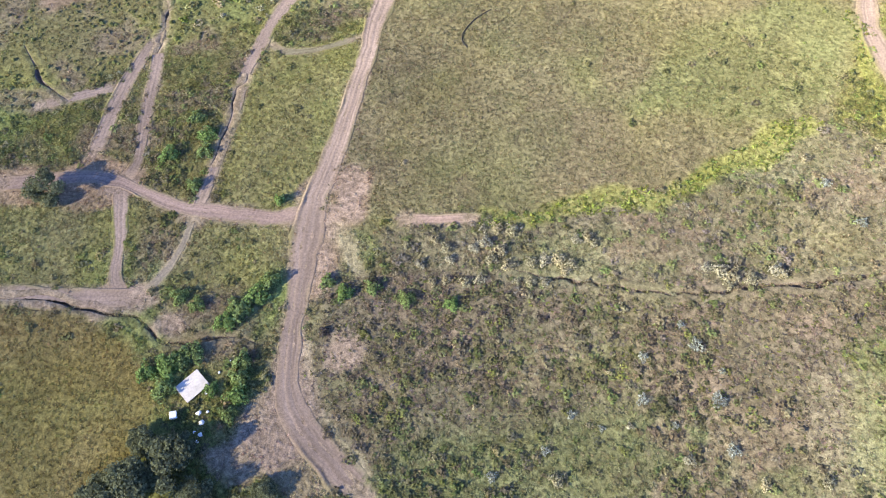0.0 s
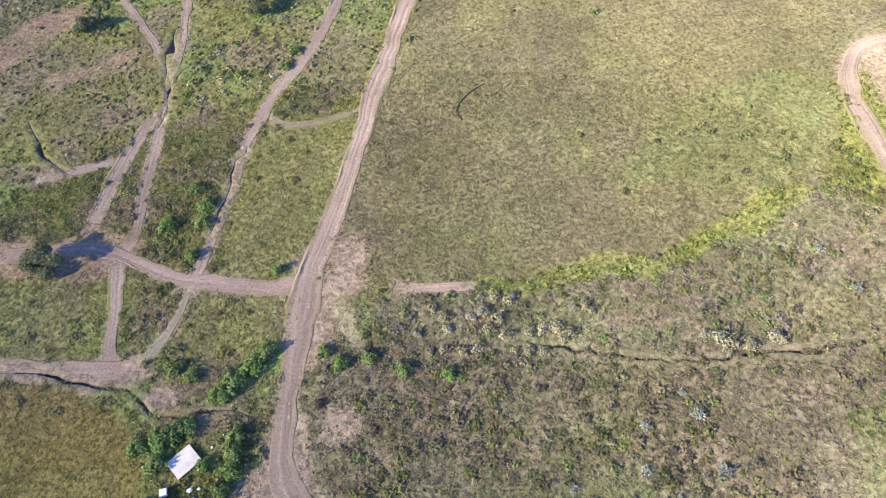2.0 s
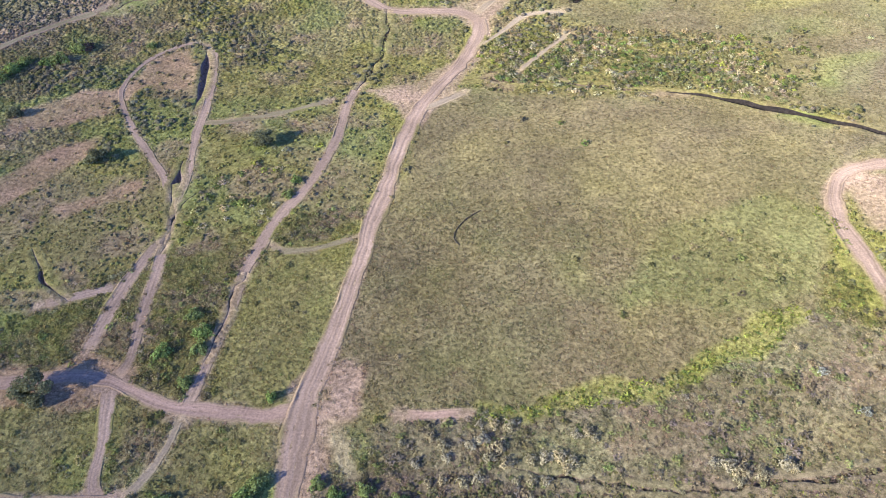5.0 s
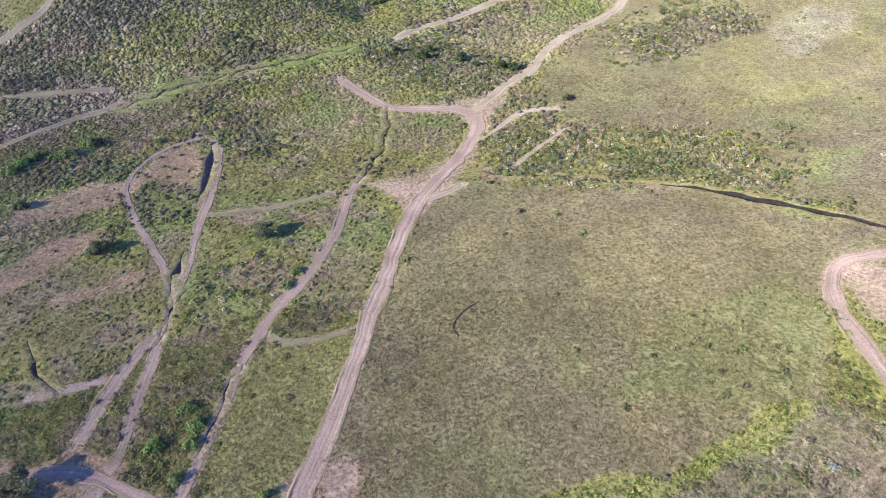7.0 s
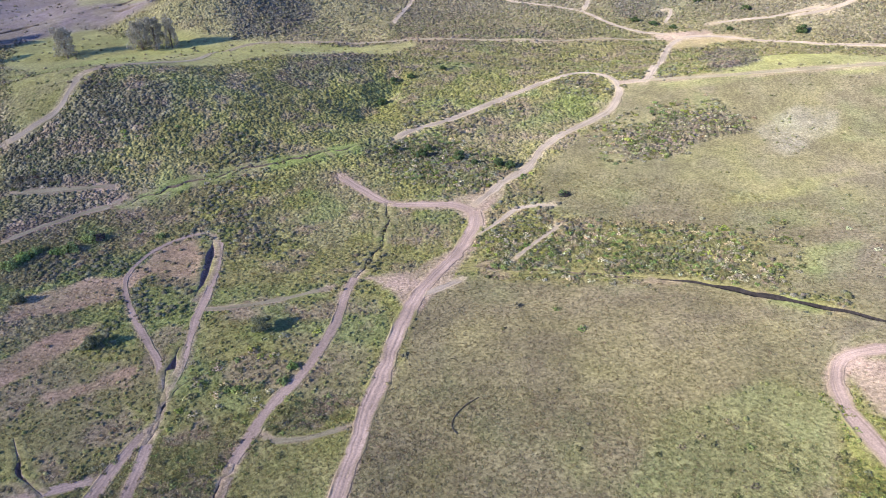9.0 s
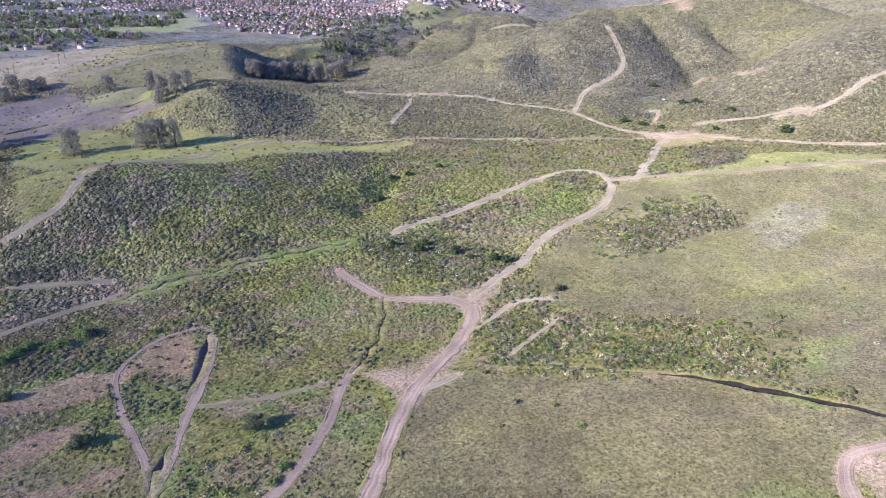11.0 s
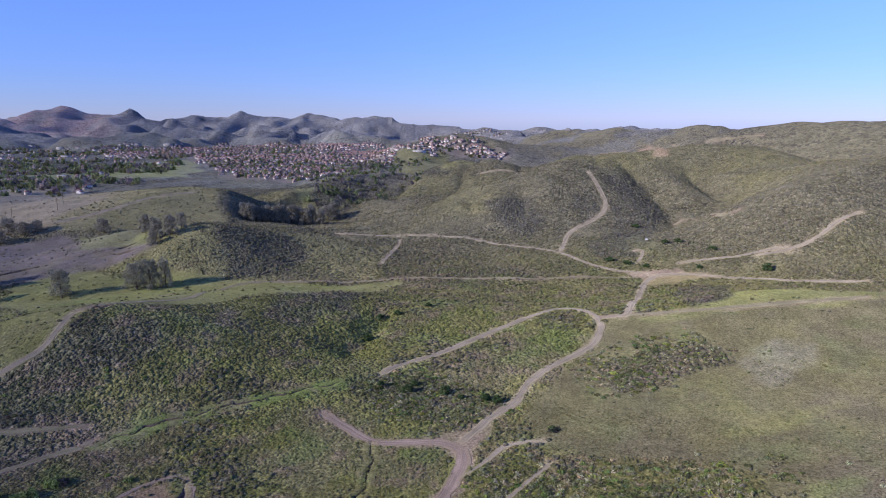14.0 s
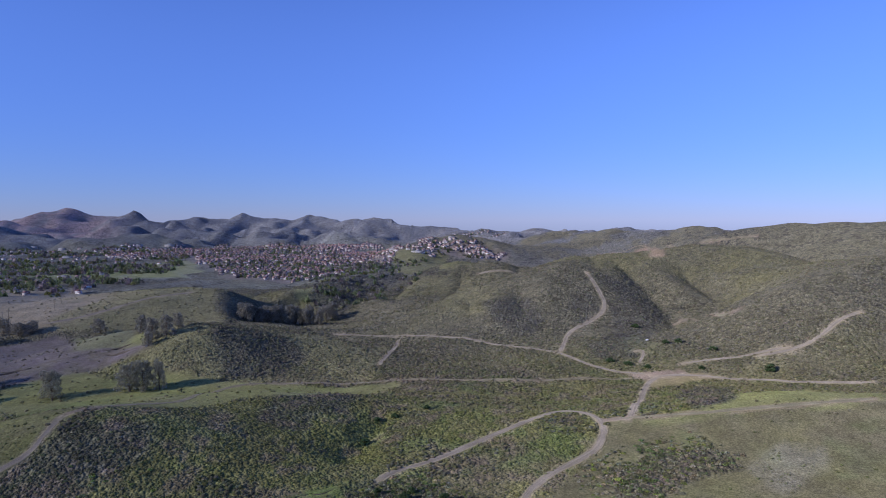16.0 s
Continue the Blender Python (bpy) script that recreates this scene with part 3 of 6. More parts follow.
def rough(x, y):
    """Relief that grows with the distance from the hovering point: gullies and spurs."""
    r = np.hypot(x, y)
    z = 0.5 * vnoise(x, y, 45, 3) + 0.16 * vnoise(x, y, 15, 4) + 0.06 * vnoise(x, y, 5, 5)
    west = 1 - ramp(x / np.maximum(y, 1), -0.14, 0.02)
    mid = ramp(r, 220, 520) * (1 - (0.35 + 0.4 * west) * ramp(r, 1050, 1400) * (1 - ramp(r, 2500, 2900)))
    z = z + mid * (7.0 * fbm(x, y, 120, 11, 3) - 5.0 * ramp(r, 380, 620) * np.clip(1 - np.abs(vnoise(x - 0.2 * y, y * 0.45, 85, 23)) / 0.6, 0, 1) ** 2 + 2.0)
    hilly = ramp(r, 800, 1200) * (1 - west) * (1 - ramp(r, 2500, 2900))
    z = z + hilly * (26 * np.abs(fbm(x, y, 260, 61, 3)) - 9 - 8 * np.clip(1 - np.abs(vnoise(x + 0.3 * y, y * 0.5, 110, 63)) / 0.5, 0, 1) ** 2)
    far = ramp(r, 2650, 3300)
    foot = ramp(r, 2350, 2800) * (1 - ramp(r, 3700, 4100)) * ramp(-x / np.maximum(y, 1), -0.02, 0.12)
    z = z + foot * (130 * np.abs(fbm(x, y, 330, 65, 4)) - 16)
    ridge = 1 - 2 * np.abs(fbm(x, y, 430, 41, 3))
    crags = 1 - 2 * np.abs(vnoise(x, y, 240, 43))
    sharp = 1 - 2 * np.abs(fbm(x, y, 190, 45, 2))
    return z + far * (46 * (ridge - 0.6) + 20 * (crags - 0.5) + 16 * (sharp - 0.6) + 22 * np.abs(vnoise(x, y, 210, 67)) + 12 * fbm(x, y, 170, 51, 2))


def bluff(x, y):
    """A spur that breaks off steeply on its east side."""
    bx, by, c, s = BLUFF
    u, v = (x - bx) * c - (y - by) * s, (x - bx) * s + (y - by) * c
    return -20 * ramp(u, 0, 24) * (1 - ramp(u, 90, 260)) * ramp(v, -45, 15) * (1 - ramp(v, 90, 190))


def along(x, y, line):
    """For places near a line: distance to it, the side (1: left of it), how far along it lies, 0 to 1, and its height there."""
    best, side, done, high = (np.full(x.shape, v) for v in (1e9, 1.0, 0.0, 0.0))
    p = np.array(line, float)
    for k in range(len(p) - 1):
        a, ab = p[k], p[k + 1] - p[k]
        t = np.clip(((x - a[0]) * ab[0] + (y - a[1]) * ab[1]) / (ab[0] ** 2 + ab[1] ** 2), 0, 1)
        d = np.hypot(x - a[0] - t * ab[0], y - a[1] - t * ab[1])
        nearer = d < best
        best = np.where(nearer, d, best)
        side = np.where(nearer, np.sign(ab[0] * (y - a[1]) - ab[1] * (x - a[0])), side)
        done = np.where(nearer, (k + t) / (len(p) - 1), done)
        if p.shape[1] > 2:
            high = np.where(nearer, a[2] + t * ab[2], high)
    return best, side, done, high


def spurs(x, y, z):
    """Raise the ridge lines to their heights and cut the ravines between them."""
    lo, hi = (-460, 380), (620, 1450)
    k = np.nonzero((x > lo[0]) & (x < hi[0]) & (y > lo[1]) & (y < hi[1])) if x.ndim else ()
    k2 = np.nonzero((x > -80) & (x < 60) & (y > 240) & (y < 380)) if x.ndim else ()
    z = np.array(z, float)
    for pick_of, names in ((k, [n for n in DRAWS if n != "ridge_draw"]), (k2, ["ridge_draw"])):
        px, py = x[pick_of], y[pick_of]
        for name in names:
            half, depth, line = DRAWS[name]
            d, _, t, _ = along(px, py, line)
            d = d + 0.15 * half * vnoise(px, py, half * 0.8, 91)
            z[pick_of] -= depth * np.clip(1 - d / half, 0, 1) ** 1.4 * ramp(t, -0.1, 0.3) * (1 - ramp(t, 0.75, 1.1))
    px, py = x[k], y[k]
    for right, left, line in CRESTS.values():
        d, side, _, high = along(px, py, line)
        z[k] += (high - z[k]) * np.exp(-(d / np.where(side > 0, left, right)) ** 2)
    return z


def ground(x, y):
    x, y = np.asarray(x, float), np.asarray(y, float)
    z = bluff(x, y) + bumps(x, y, NEAR_HILLS) + bumps(x, y, MID_HILLS) + bumps(x, y, FAR_HILLS) + bumps(x, y, SKYLINE) + rough(x, y)
    return spurs(x, y, z)


# ---- what covers the ground ----
DRY, GREEN, LUSH = (0.150, 0.126, 0.080), (0.190, 0.188, 0.062), (0.165, 0.218, 0.062)
MEADOW = (0.245, 0.255, 0.088)
SLOPE = (0.124, 0.108, 0.074)
MAUVE, STRAWY = (0.182, 0.156, 0.122), (0.27, 0.235, 0.16)
MUSTARD, LITTER, RUST = (0.245, 0.26, 0.065), (0.152, 0.125, 0.094), (0.205, 0.152, 0.052)
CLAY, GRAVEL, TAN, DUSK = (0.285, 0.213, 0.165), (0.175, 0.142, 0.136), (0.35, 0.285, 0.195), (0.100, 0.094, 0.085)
# bluish far tones: distance haze is mixed into the rock and brush colour
HAZY_CRAG, HAZY_BRUSH = (0.30, 0.285, 0.335), (0.155, 0.160, 0.190)
RED = (0.300, 0.200, 0.145)
KHAKI, CHALK = (0.258, 0.232, 0.110), (0.30, 0.275, 0.215)
HILL, MOOR = (0.178, 0.160, 0.106), (0.158, 0.145, 0.112)
# far slope tones, lifted to hold the paleness of distance haze
HAZY_FOOT, ROSE = (0.24, 0.245, 0.225), (0.42, 0.31, 0.31)
SAGE = (0.192, 0.176, 0.070)


MUSTARD_AT = 39  # place of the mustard in the list
THICKET_AT = 55  # and of the thicket
BUSHY_AT = 9  # the bushy bank, and the patch after it
AREAS = (  # outline, soft edge, ground, weight, scrub
    ([(-20.4, 71.1), (-15.3, 87.6), (-13.3, 100.7), (-8.2, 119.8), (-3.3, 143.5), (9.6, 160.1), (35.5, 158.8), (68.8, 149.8), (101.9, 124.3), (85.8, 116), (75, 98.3), (65.8, 81.5), (52.7, 70.7), (37.4, 65.5), (20.6, 62.8), (6.9, 62.2), (-4.3, 62.8), (-15.8, 61.8)], 4, DRY, 0.85, 0.015),  # field
    ([(-8, 59.3), (6.3, 60.7), (25.1, 60.3), (44.3, 65.8), (64.5, 74.7), (75.8, 66.8), (70.5, 47.7), (45.4, 47.1), (19.6, 49.6), (-5.9, 49.8)], 3, MAUVE, 0.75, 0.48),  # pale scrub
    ([(-20.4, 47.8), (-7.7, 49.8), (10.5, 48.7), (28.1, 46.8), (45.2, 46), (70.1, 46.3), (68.5, 14.5), (50.7, 1.3), (-7.5, 1.4), (-11.4, 18.8), (-15.9, 25.2), (-19.7, 35.5)], 3, LITTER, 0.85, 0.5),  # brown scrub
    ([(-39, 64.7), (-38.2, 82.8), (-31.6, 100), (-17.7, 99.8), (-20.1, 79.9), (-24, 66.9), (-27.6, 63.5)], 3, GREEN, 0.6, 0.06),  # track meadow
    ([(-83.5, 43.9), (-70, 43.7), (-59.3, 43.5), (-47.7, 39.6), (-43.7, 31), (-44.7, 26), (-50, 15.1), (-72.6, 15.1)], 2.5, RUST, 0.8, 0.04),  # low meadow
    ([(-40.9, 61.2), (-29.3, 61.2), (-26.5, 52), (-35.3, 49.9), (-43.6, 45.8), (-42.8, 56.2)], 2.5, GREEN, 0.5, 0.12),  # mid meadow
    ([(-76.7, 64.7), (-64.8, 64.2), (-56.9, 63.6), (-53.6, 49.9), (-71.7, 48.9)], 3, GREEN, 0.6, 0.15),  # west meadow
    ([(42.3, 230.5), (68, 262.6), (84.4, 291.9), (135.6, 289.1), (239.1, 293.5), (121.4, 130.9), (80.2, 154.5), (81.7, 185.8), (47.3, 203.4)], 6, SLOPE, 0.75, 0.05),  # grass slope
    ([(130.1, 307.5), (167.8, 304.8), (296, 365.9), (239.1, 293.5), (136, 290.1)], 6, SLOPE, 0.6, 0.1),  # slope top
    ([(45.3, 193.4), (91.5, 180.6), (80.2, 157.9), (52.2, 159.8), (22.5, 164.8), (15.8, 179)], 5, SAGE, 0.8, 0.85),  # slope scrub
    ([(71.2, 256.9), (115.8, 268.5), (121.5, 253.4), (89.1, 235.7), (70.4, 236.3)], 4, LITTER, 0.7, 0.95),  # slope patch
    ([(104, 171.9), (122, 175), (109.4, 153.9), (98.4, 155.3)], 5, LUSH, 0.45, 0.1),  # far field green
    ([(-174.9, 422.8), (-169.3, 442.9), (-156.5, 458.5), (-146.7, 475.3), (-128.8, 476.0), (-75.2, 532.2), (-56.3, 516.5), (-18.8, 532.1), (-33.1, 429.5), (-78.3, 407.9), (-116.6, 402.7)], 8, KHAKI, 0.9, 0.5),  # knoll
    ([(-148.6, 229), (-133.1, 265.4), (-68.4, 327.6), (-0.4, 400.4), (-12, 263.1), (-70.7, 228.8), (-137.8, 207.2)], 8, GREEN, 0.55, 0.75),  # ridge face
    ([(127.8, 252.6), (149.5, 265.7), (157.2, 257.9), (146.3, 240.9), (127, 236)], 5, CHALK, 0.45, 0.15),  # chalk patch
    ([(96.8, 202.3), (121.4, 207.2), (146.3, 217.6), (146, 213.6), (119.2, 202.6), (97.3, 198.8)], 2, MUSTARD, 0.2, 0.1),  # slope line
    ([(-18.1, 162.1), (-4.2, 166.8), (9.9, 183.1), (14, 187.9), (10.7, 176.7), (3.5, 159.1), (-3.3, 144.8), (-7.6, 146.4), (-10.1, 155)], 1.5, CLAY, 0.9, 0),  # junction
    ([(4.4, 204.7), (13.9, 213.3), (25.6, 219.3), (25.9, 216.6), (19.1, 206.5), (15.9, 193.6), (13.4, 196.3), (8.9, 203)], 1.5, CLAY, 0.9, 0),  # upper junction
    ([(-27.1, 29.3), (-26.2, 35.5), (-24.8, 40.1), (-22.5, 40.1), (-20.6, 31.1), (-18.4, 26), (-13, 18.8), (-14.4, 16.4), (-20.7, 16.4), (-25.1, 23.5)], 1.5, CLAY, 0.9, 0),  # turning place
    ([(-20.7, 62.8), (-18.5, 71.7), (-13.6, 70.7), (-12.9, 61), (-17.6, 60.5), (-18.2, 52.9), (-21.3, 47.8), (-22.4, 55.1)], 1.2, RED, 0.8, 0.05),  # red corner
    ([(-82.9, 71.8), (-68.7, 71.2), (-63, 76.3), (-54.9, 72.1), (-54.1, 67.8), (-63.9, 64.4), (-73.2, 66.3), (-81.4, 67.1)], 1.5, RED, 0.85, 0.05),  # west clay
    ([(-83.2, 162), (-79, 180.9), (-70.2, 185.3), (-66.8, 175), (-66.9, 164), (-77.7, 166.2), (-80.1, 157.4)], 1.8, RED, 0.85, 0.15),  # loop clay
    ([(-105.4, 149.2), (-95.7, 161.1), (-83.9, 159.8), (-83.5, 152.3), (-97.3, 143.7), (-103.3, 141.6)], 2, RED, 0.85, 0.2),  # bank clay
    ([(-99.3, 124.1), (-89.1, 137.3), (-81.8, 139.7), (-83.3, 132.7), (-91.1, 122.6), (-95.8, 116.5)], 2, RED, 0.85, 0.1),  # far clay
    ([(-82.7, 114.5), (-68.1, 123), (-67.2, 120.2), (-79, 111.6)], 1.5, RED, 0.85, 0.1),  # strip clay
    ([(146.7, 446.3), (181.4, 434.7), (191.3, 423.3), (161.8, 420.3), (141.8, 407.6)], 4, RED, 0.4, 0),  # saddle clay
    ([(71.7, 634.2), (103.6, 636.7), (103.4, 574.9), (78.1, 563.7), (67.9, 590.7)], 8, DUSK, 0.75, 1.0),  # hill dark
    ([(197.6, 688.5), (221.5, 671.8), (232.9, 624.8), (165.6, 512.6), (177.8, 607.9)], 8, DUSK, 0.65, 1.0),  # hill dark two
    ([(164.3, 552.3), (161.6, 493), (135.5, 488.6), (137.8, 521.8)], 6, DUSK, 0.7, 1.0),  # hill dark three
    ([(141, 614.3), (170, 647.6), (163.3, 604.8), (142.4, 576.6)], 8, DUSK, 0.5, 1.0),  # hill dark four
    ([(-150.3, 234.9), (-130.1, 239.0), (-129.2, 262.9), (-101.7, 271.1), (-95.4, 257.0), (-113.0, 241.4), (-115.1, 220.6), (-139.7, 213.5)], 7, DUSK, 0.75, 1.0),  # ridge dark
    ([(-66.7, 302.3), (-63.0, 332.3), (-18.8, 388.9), (-28.8, 314.8), (-51.8, 293.9)], 7, DUSK, 0.75, 1.0),  # ridge dark two
    ([(-130.9, 476.9), (-106.8, 498.7), (-90.8, 487.3), (-81.1, 464.1), (-83.0, 433.2), (-106.4, 414.1), (-124.0, 436.4)], 8, DUSK, 0.7, 1.0),  # knoll dark
    ([(-238.6, 401.7), (-222.0, 372.8), (-196.0, 357.4), (-136.4, 281.7), (-113.6, 286.8), (-81.7, 316.6), (-48.8, 340.4), (-11.5, 414.9), (-11.7, 424.2), (-58.2, 407.2), (-103.6, 402.9), (-168.5, 419.3), (-175.8, 408.6), (-214.0, 437.5), (-231.5, 424.5)], 5, MEADOW, 0.5, 0.06),  # meadow
    ([(-660.6, 891.5), (-587.5, 1004.9), (-516.1, 1066.9), (-295.8, 725), (-303.7, 662.2), (-327.4, 633.5), (-448.5, 593.6)], 15, TAN, 0.8, 0.05),  # plain
    ([(-438.1, 578.1), (-352.3, 584.9), (-310.3, 616.2), (-194.3, 500.1), (-176.3, 449.7), (-227.8, 429.4), (-301.8, 387.4)], 8, GRAVEL, 0.95, 0.1),  # riverbed
    ([(-656.8, 1227.6), (-567.9, 1437.3), (-505.5, 1554.9), (-434.5, 1269.4), (-528, 1234.8), (-603.9, 1142.9)], 20, MEADOW, 0.6, 0.0),  # golf
    ([(61.6, 36.4), (69.4, 37.9), (64.2, 14.5), (57.1, 14.6)], 3, LUSH, 0.6, 0.6),  # east green
    ([(-11.7, 22.8), (1.3, 26), (25.5, 24.1), (49.2, 25.3), (52, 14.7), (-6.4, 10.7)], 6, LUSH, 0.35, 0.6),  # low lime
    ([(5.4, 62.3), (14, 62.2), (22.6, 64.3), (32.2, 66), (40.5, 65.4), (44.8, 69.2), (51.8, 71.6), (57.4, 76), (62.8, 79.1), (64.3, 77.8), (59.7, 73.9), (53.3, 69.7), (46.5, 67.9), (41.2, 63.7), (31.9, 63.2), (22.4, 61.8), (13.9, 60.4)], 1.4, MUSTARD, 0.65, 0.1),  # mustard
    ([(78.3, 103.7), (79.7, 101.9), (77.3, 89), (77.4, 78.4), (75.3, 77.4), (75.1, 87.9)], 2, MUSTARD, 0.2, 0.1),  # mustard strip
    ([(-35.6, 43.4), (-30.7, 49.9), (-26.9, 53), (-26.7, 47.9), (-31.4, 42)], 3, LUSH, 0.8, 0.7),  # bank green
    ([(-23.9, 241.8), (-7.1, 247.5), (30.1, 231.9), (35.1, 222.8), (18.7, 216.6), (-2.6, 217.4), (-31.3, 232.4)], 4, GREEN, 0.7, 0.8),  # valley green
    ([(37.3, 82), (50.3, 100.3), (67.8, 108), (73.5, 98), (66.4, 86), (52, 82.1)], 4, LUSH, 0.3, 0.12),  # reserve
    ([(-330.4, 639.8), (-306.6, 690.9), (-365.8, 1051.4), (-297, 963.2), (-178.8, 652.3), (-152.3, 466.2), (-273, 635.1)], 10, KHAKI, 0.8, 0.25),  # spur grass
    ([(-292.5, 611.7), (-193.4, 500.4), (-177.5, 465.1), (-226.7, 481.1)], 5, MEADOW, 0.6, 0.05),  # spur meadow
    ([(-768.3, 1431.3), (-620.1, 1484.9), (-550.6, 1321.9), (-687.5, 1283.4)], 12, MEADOW, 0.85, 0.0),  # park
    ([(-607.8, 1527.7), (-647.5, 1732.3), (-570.4, 1769.2), (-438.8, 1436.3), (-419.7, 1266.9), (-511, 1295.4)], 14, MEADOW, 0.6, 0.0),  # park two
    ([(-143.9, 855), (-139.9, 972.1), (-112.7, 1010.1), (-92.4, 942.7), (-112.5, 850.3)], 12, MEADOW, 0.6, 0.15),  # round knoll
    ([(-130.4, 855.9), (-118.4, 1103.9), (-29.6, 1133.1), (47.4, 1002.2), (-10.2, 1026.3), (-39.3, 917.5), (-86.9, 802.3)], 14, DUSK, 0.8, 1.0),  # river scrub
    ([(-58.2, 1711.4), (79.9, 1690.3), (82.6, 1032.8), (47.9, 1013), (-40.4, 1550.7)], 10, GREEN, 0.6, 0.4),  # strip bank
    ([(546.4, 1676.4), (590.9, 1656.7), (281.3, 767.8), (266.9, 765.1)], 4, RED, 0.7, 0),  # hilltop clay
    ([(316.9, 795.2), (503.3, 1122.4), (366, 792.9), (325.2, 758.8), (301.8, 755.7)], 18, HILL, 0.5, 0.7),  # far olive
    ([(302.3, 717), (325.7, 702.5), (317.4, 671.4), (299.6, 696.1)], 12, HILL, 0.5, 0.7),  # far olive two
    ([(177.6, 550), (183.6, 514.8), (179.1, 495.4), (157.7, 494.1)], 7, LUSH, 0.12, 0.5),  # valley pasture
    ([(-21.9, 242.9), (-11.6, 251.4), (1.6, 251.9), (10.2, 247.6), (31.2, 231.8), (29.2, 223.4), (9.2, 220.9), (-12.9, 231.2)], 5, DUSK, 0.35, 1.0),  # thicket
    ([(-102.0, 203.3), (-93.6, 211.7), (-82.6, 219.5), (-65.3, 228.3), (-49.0, 236.6), (-28.0, 250.6), (-25.4, 242.4), (-48.2, 231.1), (-64.4, 223.1), (-81.3, 213.8), (-96.7, 203.5)], 2, LUSH, 0.75, 0.5),  # ditch
    ([(-213.7, 358.3), (-137.4, 274.4), (-134.1, 254.4), (-139.4, 244.9), (-145.1, 241.1)], 5, GREEN, 0.85, 0.15),  # ridge flank
    ([(103.8, 294.4), (137.3, 301.6), (221.5, 378.9), (218.3, 308.4), (209.6, 295.9), (165.3, 290.7), (114.4, 288.9)], 4, MEADOW, 0.5, 0.05),  # slope strip
    ([(147.5, 377.9), (171.4, 408.3), (189.1, 401.2), (144.6, 309.1), (127.6, 303.3)], 4, DUSK, 0.75, 1.0),  # saddle scrub
    ([(99, 130), (112, 160), (180, 190), (190, 85), (104, 90), (92, 100), (90, 116)], 4, SLOPE, 0.7, 0.04),  # east slope
    ([(54, 34), (60, 33), (59, 14), (52, 14)], 4, STRAWY, 0.55, 0.25),  # pale strip
    ([(-19, 61), (-17, 61.5), (-14, 56), (-12.3, 51), (-14, 50.5), (-16.5, 55)], 0.9, TAN, 0.75, 0.05),  # clay bank
    ([(-21.2, 39), (-20.2, 33), (-18, 28), (-14.8, 24), (-10.8, 19.2), (-10.2, 19.8), (-14, 24.6), (-17.2, 28.4), (-19.2, 33.2), (-20.4, 39)], 0.5, TAN, 0.7, 0.05),  # bank edge
    ([(-31, 61.5), (-26, 64), (-23, 72), (-21, 66), (-22.5, 57), (-26, 60.8)], 0.8, CLAY, 0.85, 0),  # track fork
    ([(-45, 61.5), (-41.5, 66.5), (-39.5, 64.5), (-41.5, 60)], 0.7, CLAY, 0.8, 0),  # small fork
    ([(-142.6, 216.8), (-109.6, 216.8), (-102.9, 206.3), (-117.6, 197.8), (-129.6, 186.3)], 4, DUSK, 0.65, 1.0),  # foot scrub
    (TOWN_EAST, 25, GRAVEL, 0.85, 0.05),
    (TOWN_HILL, 15, GRAVEL, 0.85, 0.05),
    (TOWN_WEST, 25, GRAVEL, 0.7, 0.05),
)


def inside(x, y, polygon, soft):
    """1 inside a polygon, falling to 0 over soft metres outside; its edge wavers."""
    x, y = x + soft * vnoise(x, y, soft * 5, 71), y + soft * vnoise(x, y, soft * 5, 72)
    hit, near = np.zeros(x.shape, bool), np.full(x.shape, 1e9)
    for (ax, ay), (bx, by) in zip(polygon, polygon[1:] + polygon[:1]):
        cross = (ay > y) != (by > y)
        hit ^= cross & (x < (bx - ax) * (y - ay) / ((by - ay) or 1e-9) + ax)
        t = np.clip(((x - ax) * (bx - ax) + (y - ay) * (by - ay)) / ((bx - ax) ** 2 + (by - ay) ** 2 + 1e-9), 0, 1)
        near = np.minimum(near, np.hypot(x - ax - t * (bx - ax), y - ay - t * (by - ay)))
    return np.where(hit, 1.0, 1 - ramp(near, 0, soft))


def line_points(line, step):
    """A smooth line through control points, in steps of about step metres."""
    p = np.array(line, float)
    p = np.vstack([2 * p[0] - p[1], p, 2 * p[-1] - p[-2]])
    out = []
    for k in range(1, len(p) - 2):
        a, b, c, d = p[k - 1:k + 3]
        n = max(2, int(np.linalg.norm(c - b) / step))
        t = (np.arange(n) / n)[:, None]
        out.append(0.5 * (2 * b + (c - a) * t + (2 * a - 5 * b + 4 * c - d) * t ** 2 + (3 * b - a - 3 * c + d) * t ** 3))
    out.append(p[-2:-1])
    return np.vstack(out)


def near_line(x, y, line, reach):
    """Distance to a line, exact within reach of it."""
    best = np.full(x.shape, 1e9)
    lo, hi = np.min(line, axis=0) - reach, np.max(line, axis=0) + reach
    k = np.nonzero((x > lo[0]) & (x < hi[0]) & (y > lo[1]) & (y < hi[1]))
    px, py = x[k], y[k]
    d = np.full(px.shape, 1e9)
    pts = line_points(line, 6.0)
    for a, b in zip(pts[:-1], pts[1:]):
        ab = b - a
        t = np.clip(((px - a[0]) * ab[0] + (py - a[1]) * ab[1]) / (ab @ ab + 1e-9), 0, 1)
        d = np.minimum(d, np.hypot(px - a[0] - t * ab[0], py - a[1] - t * ab[1]))
    best[k] = d
    return best


def blend(c, other, w):
    return c + (np.array(other) - c) * w[..., None]


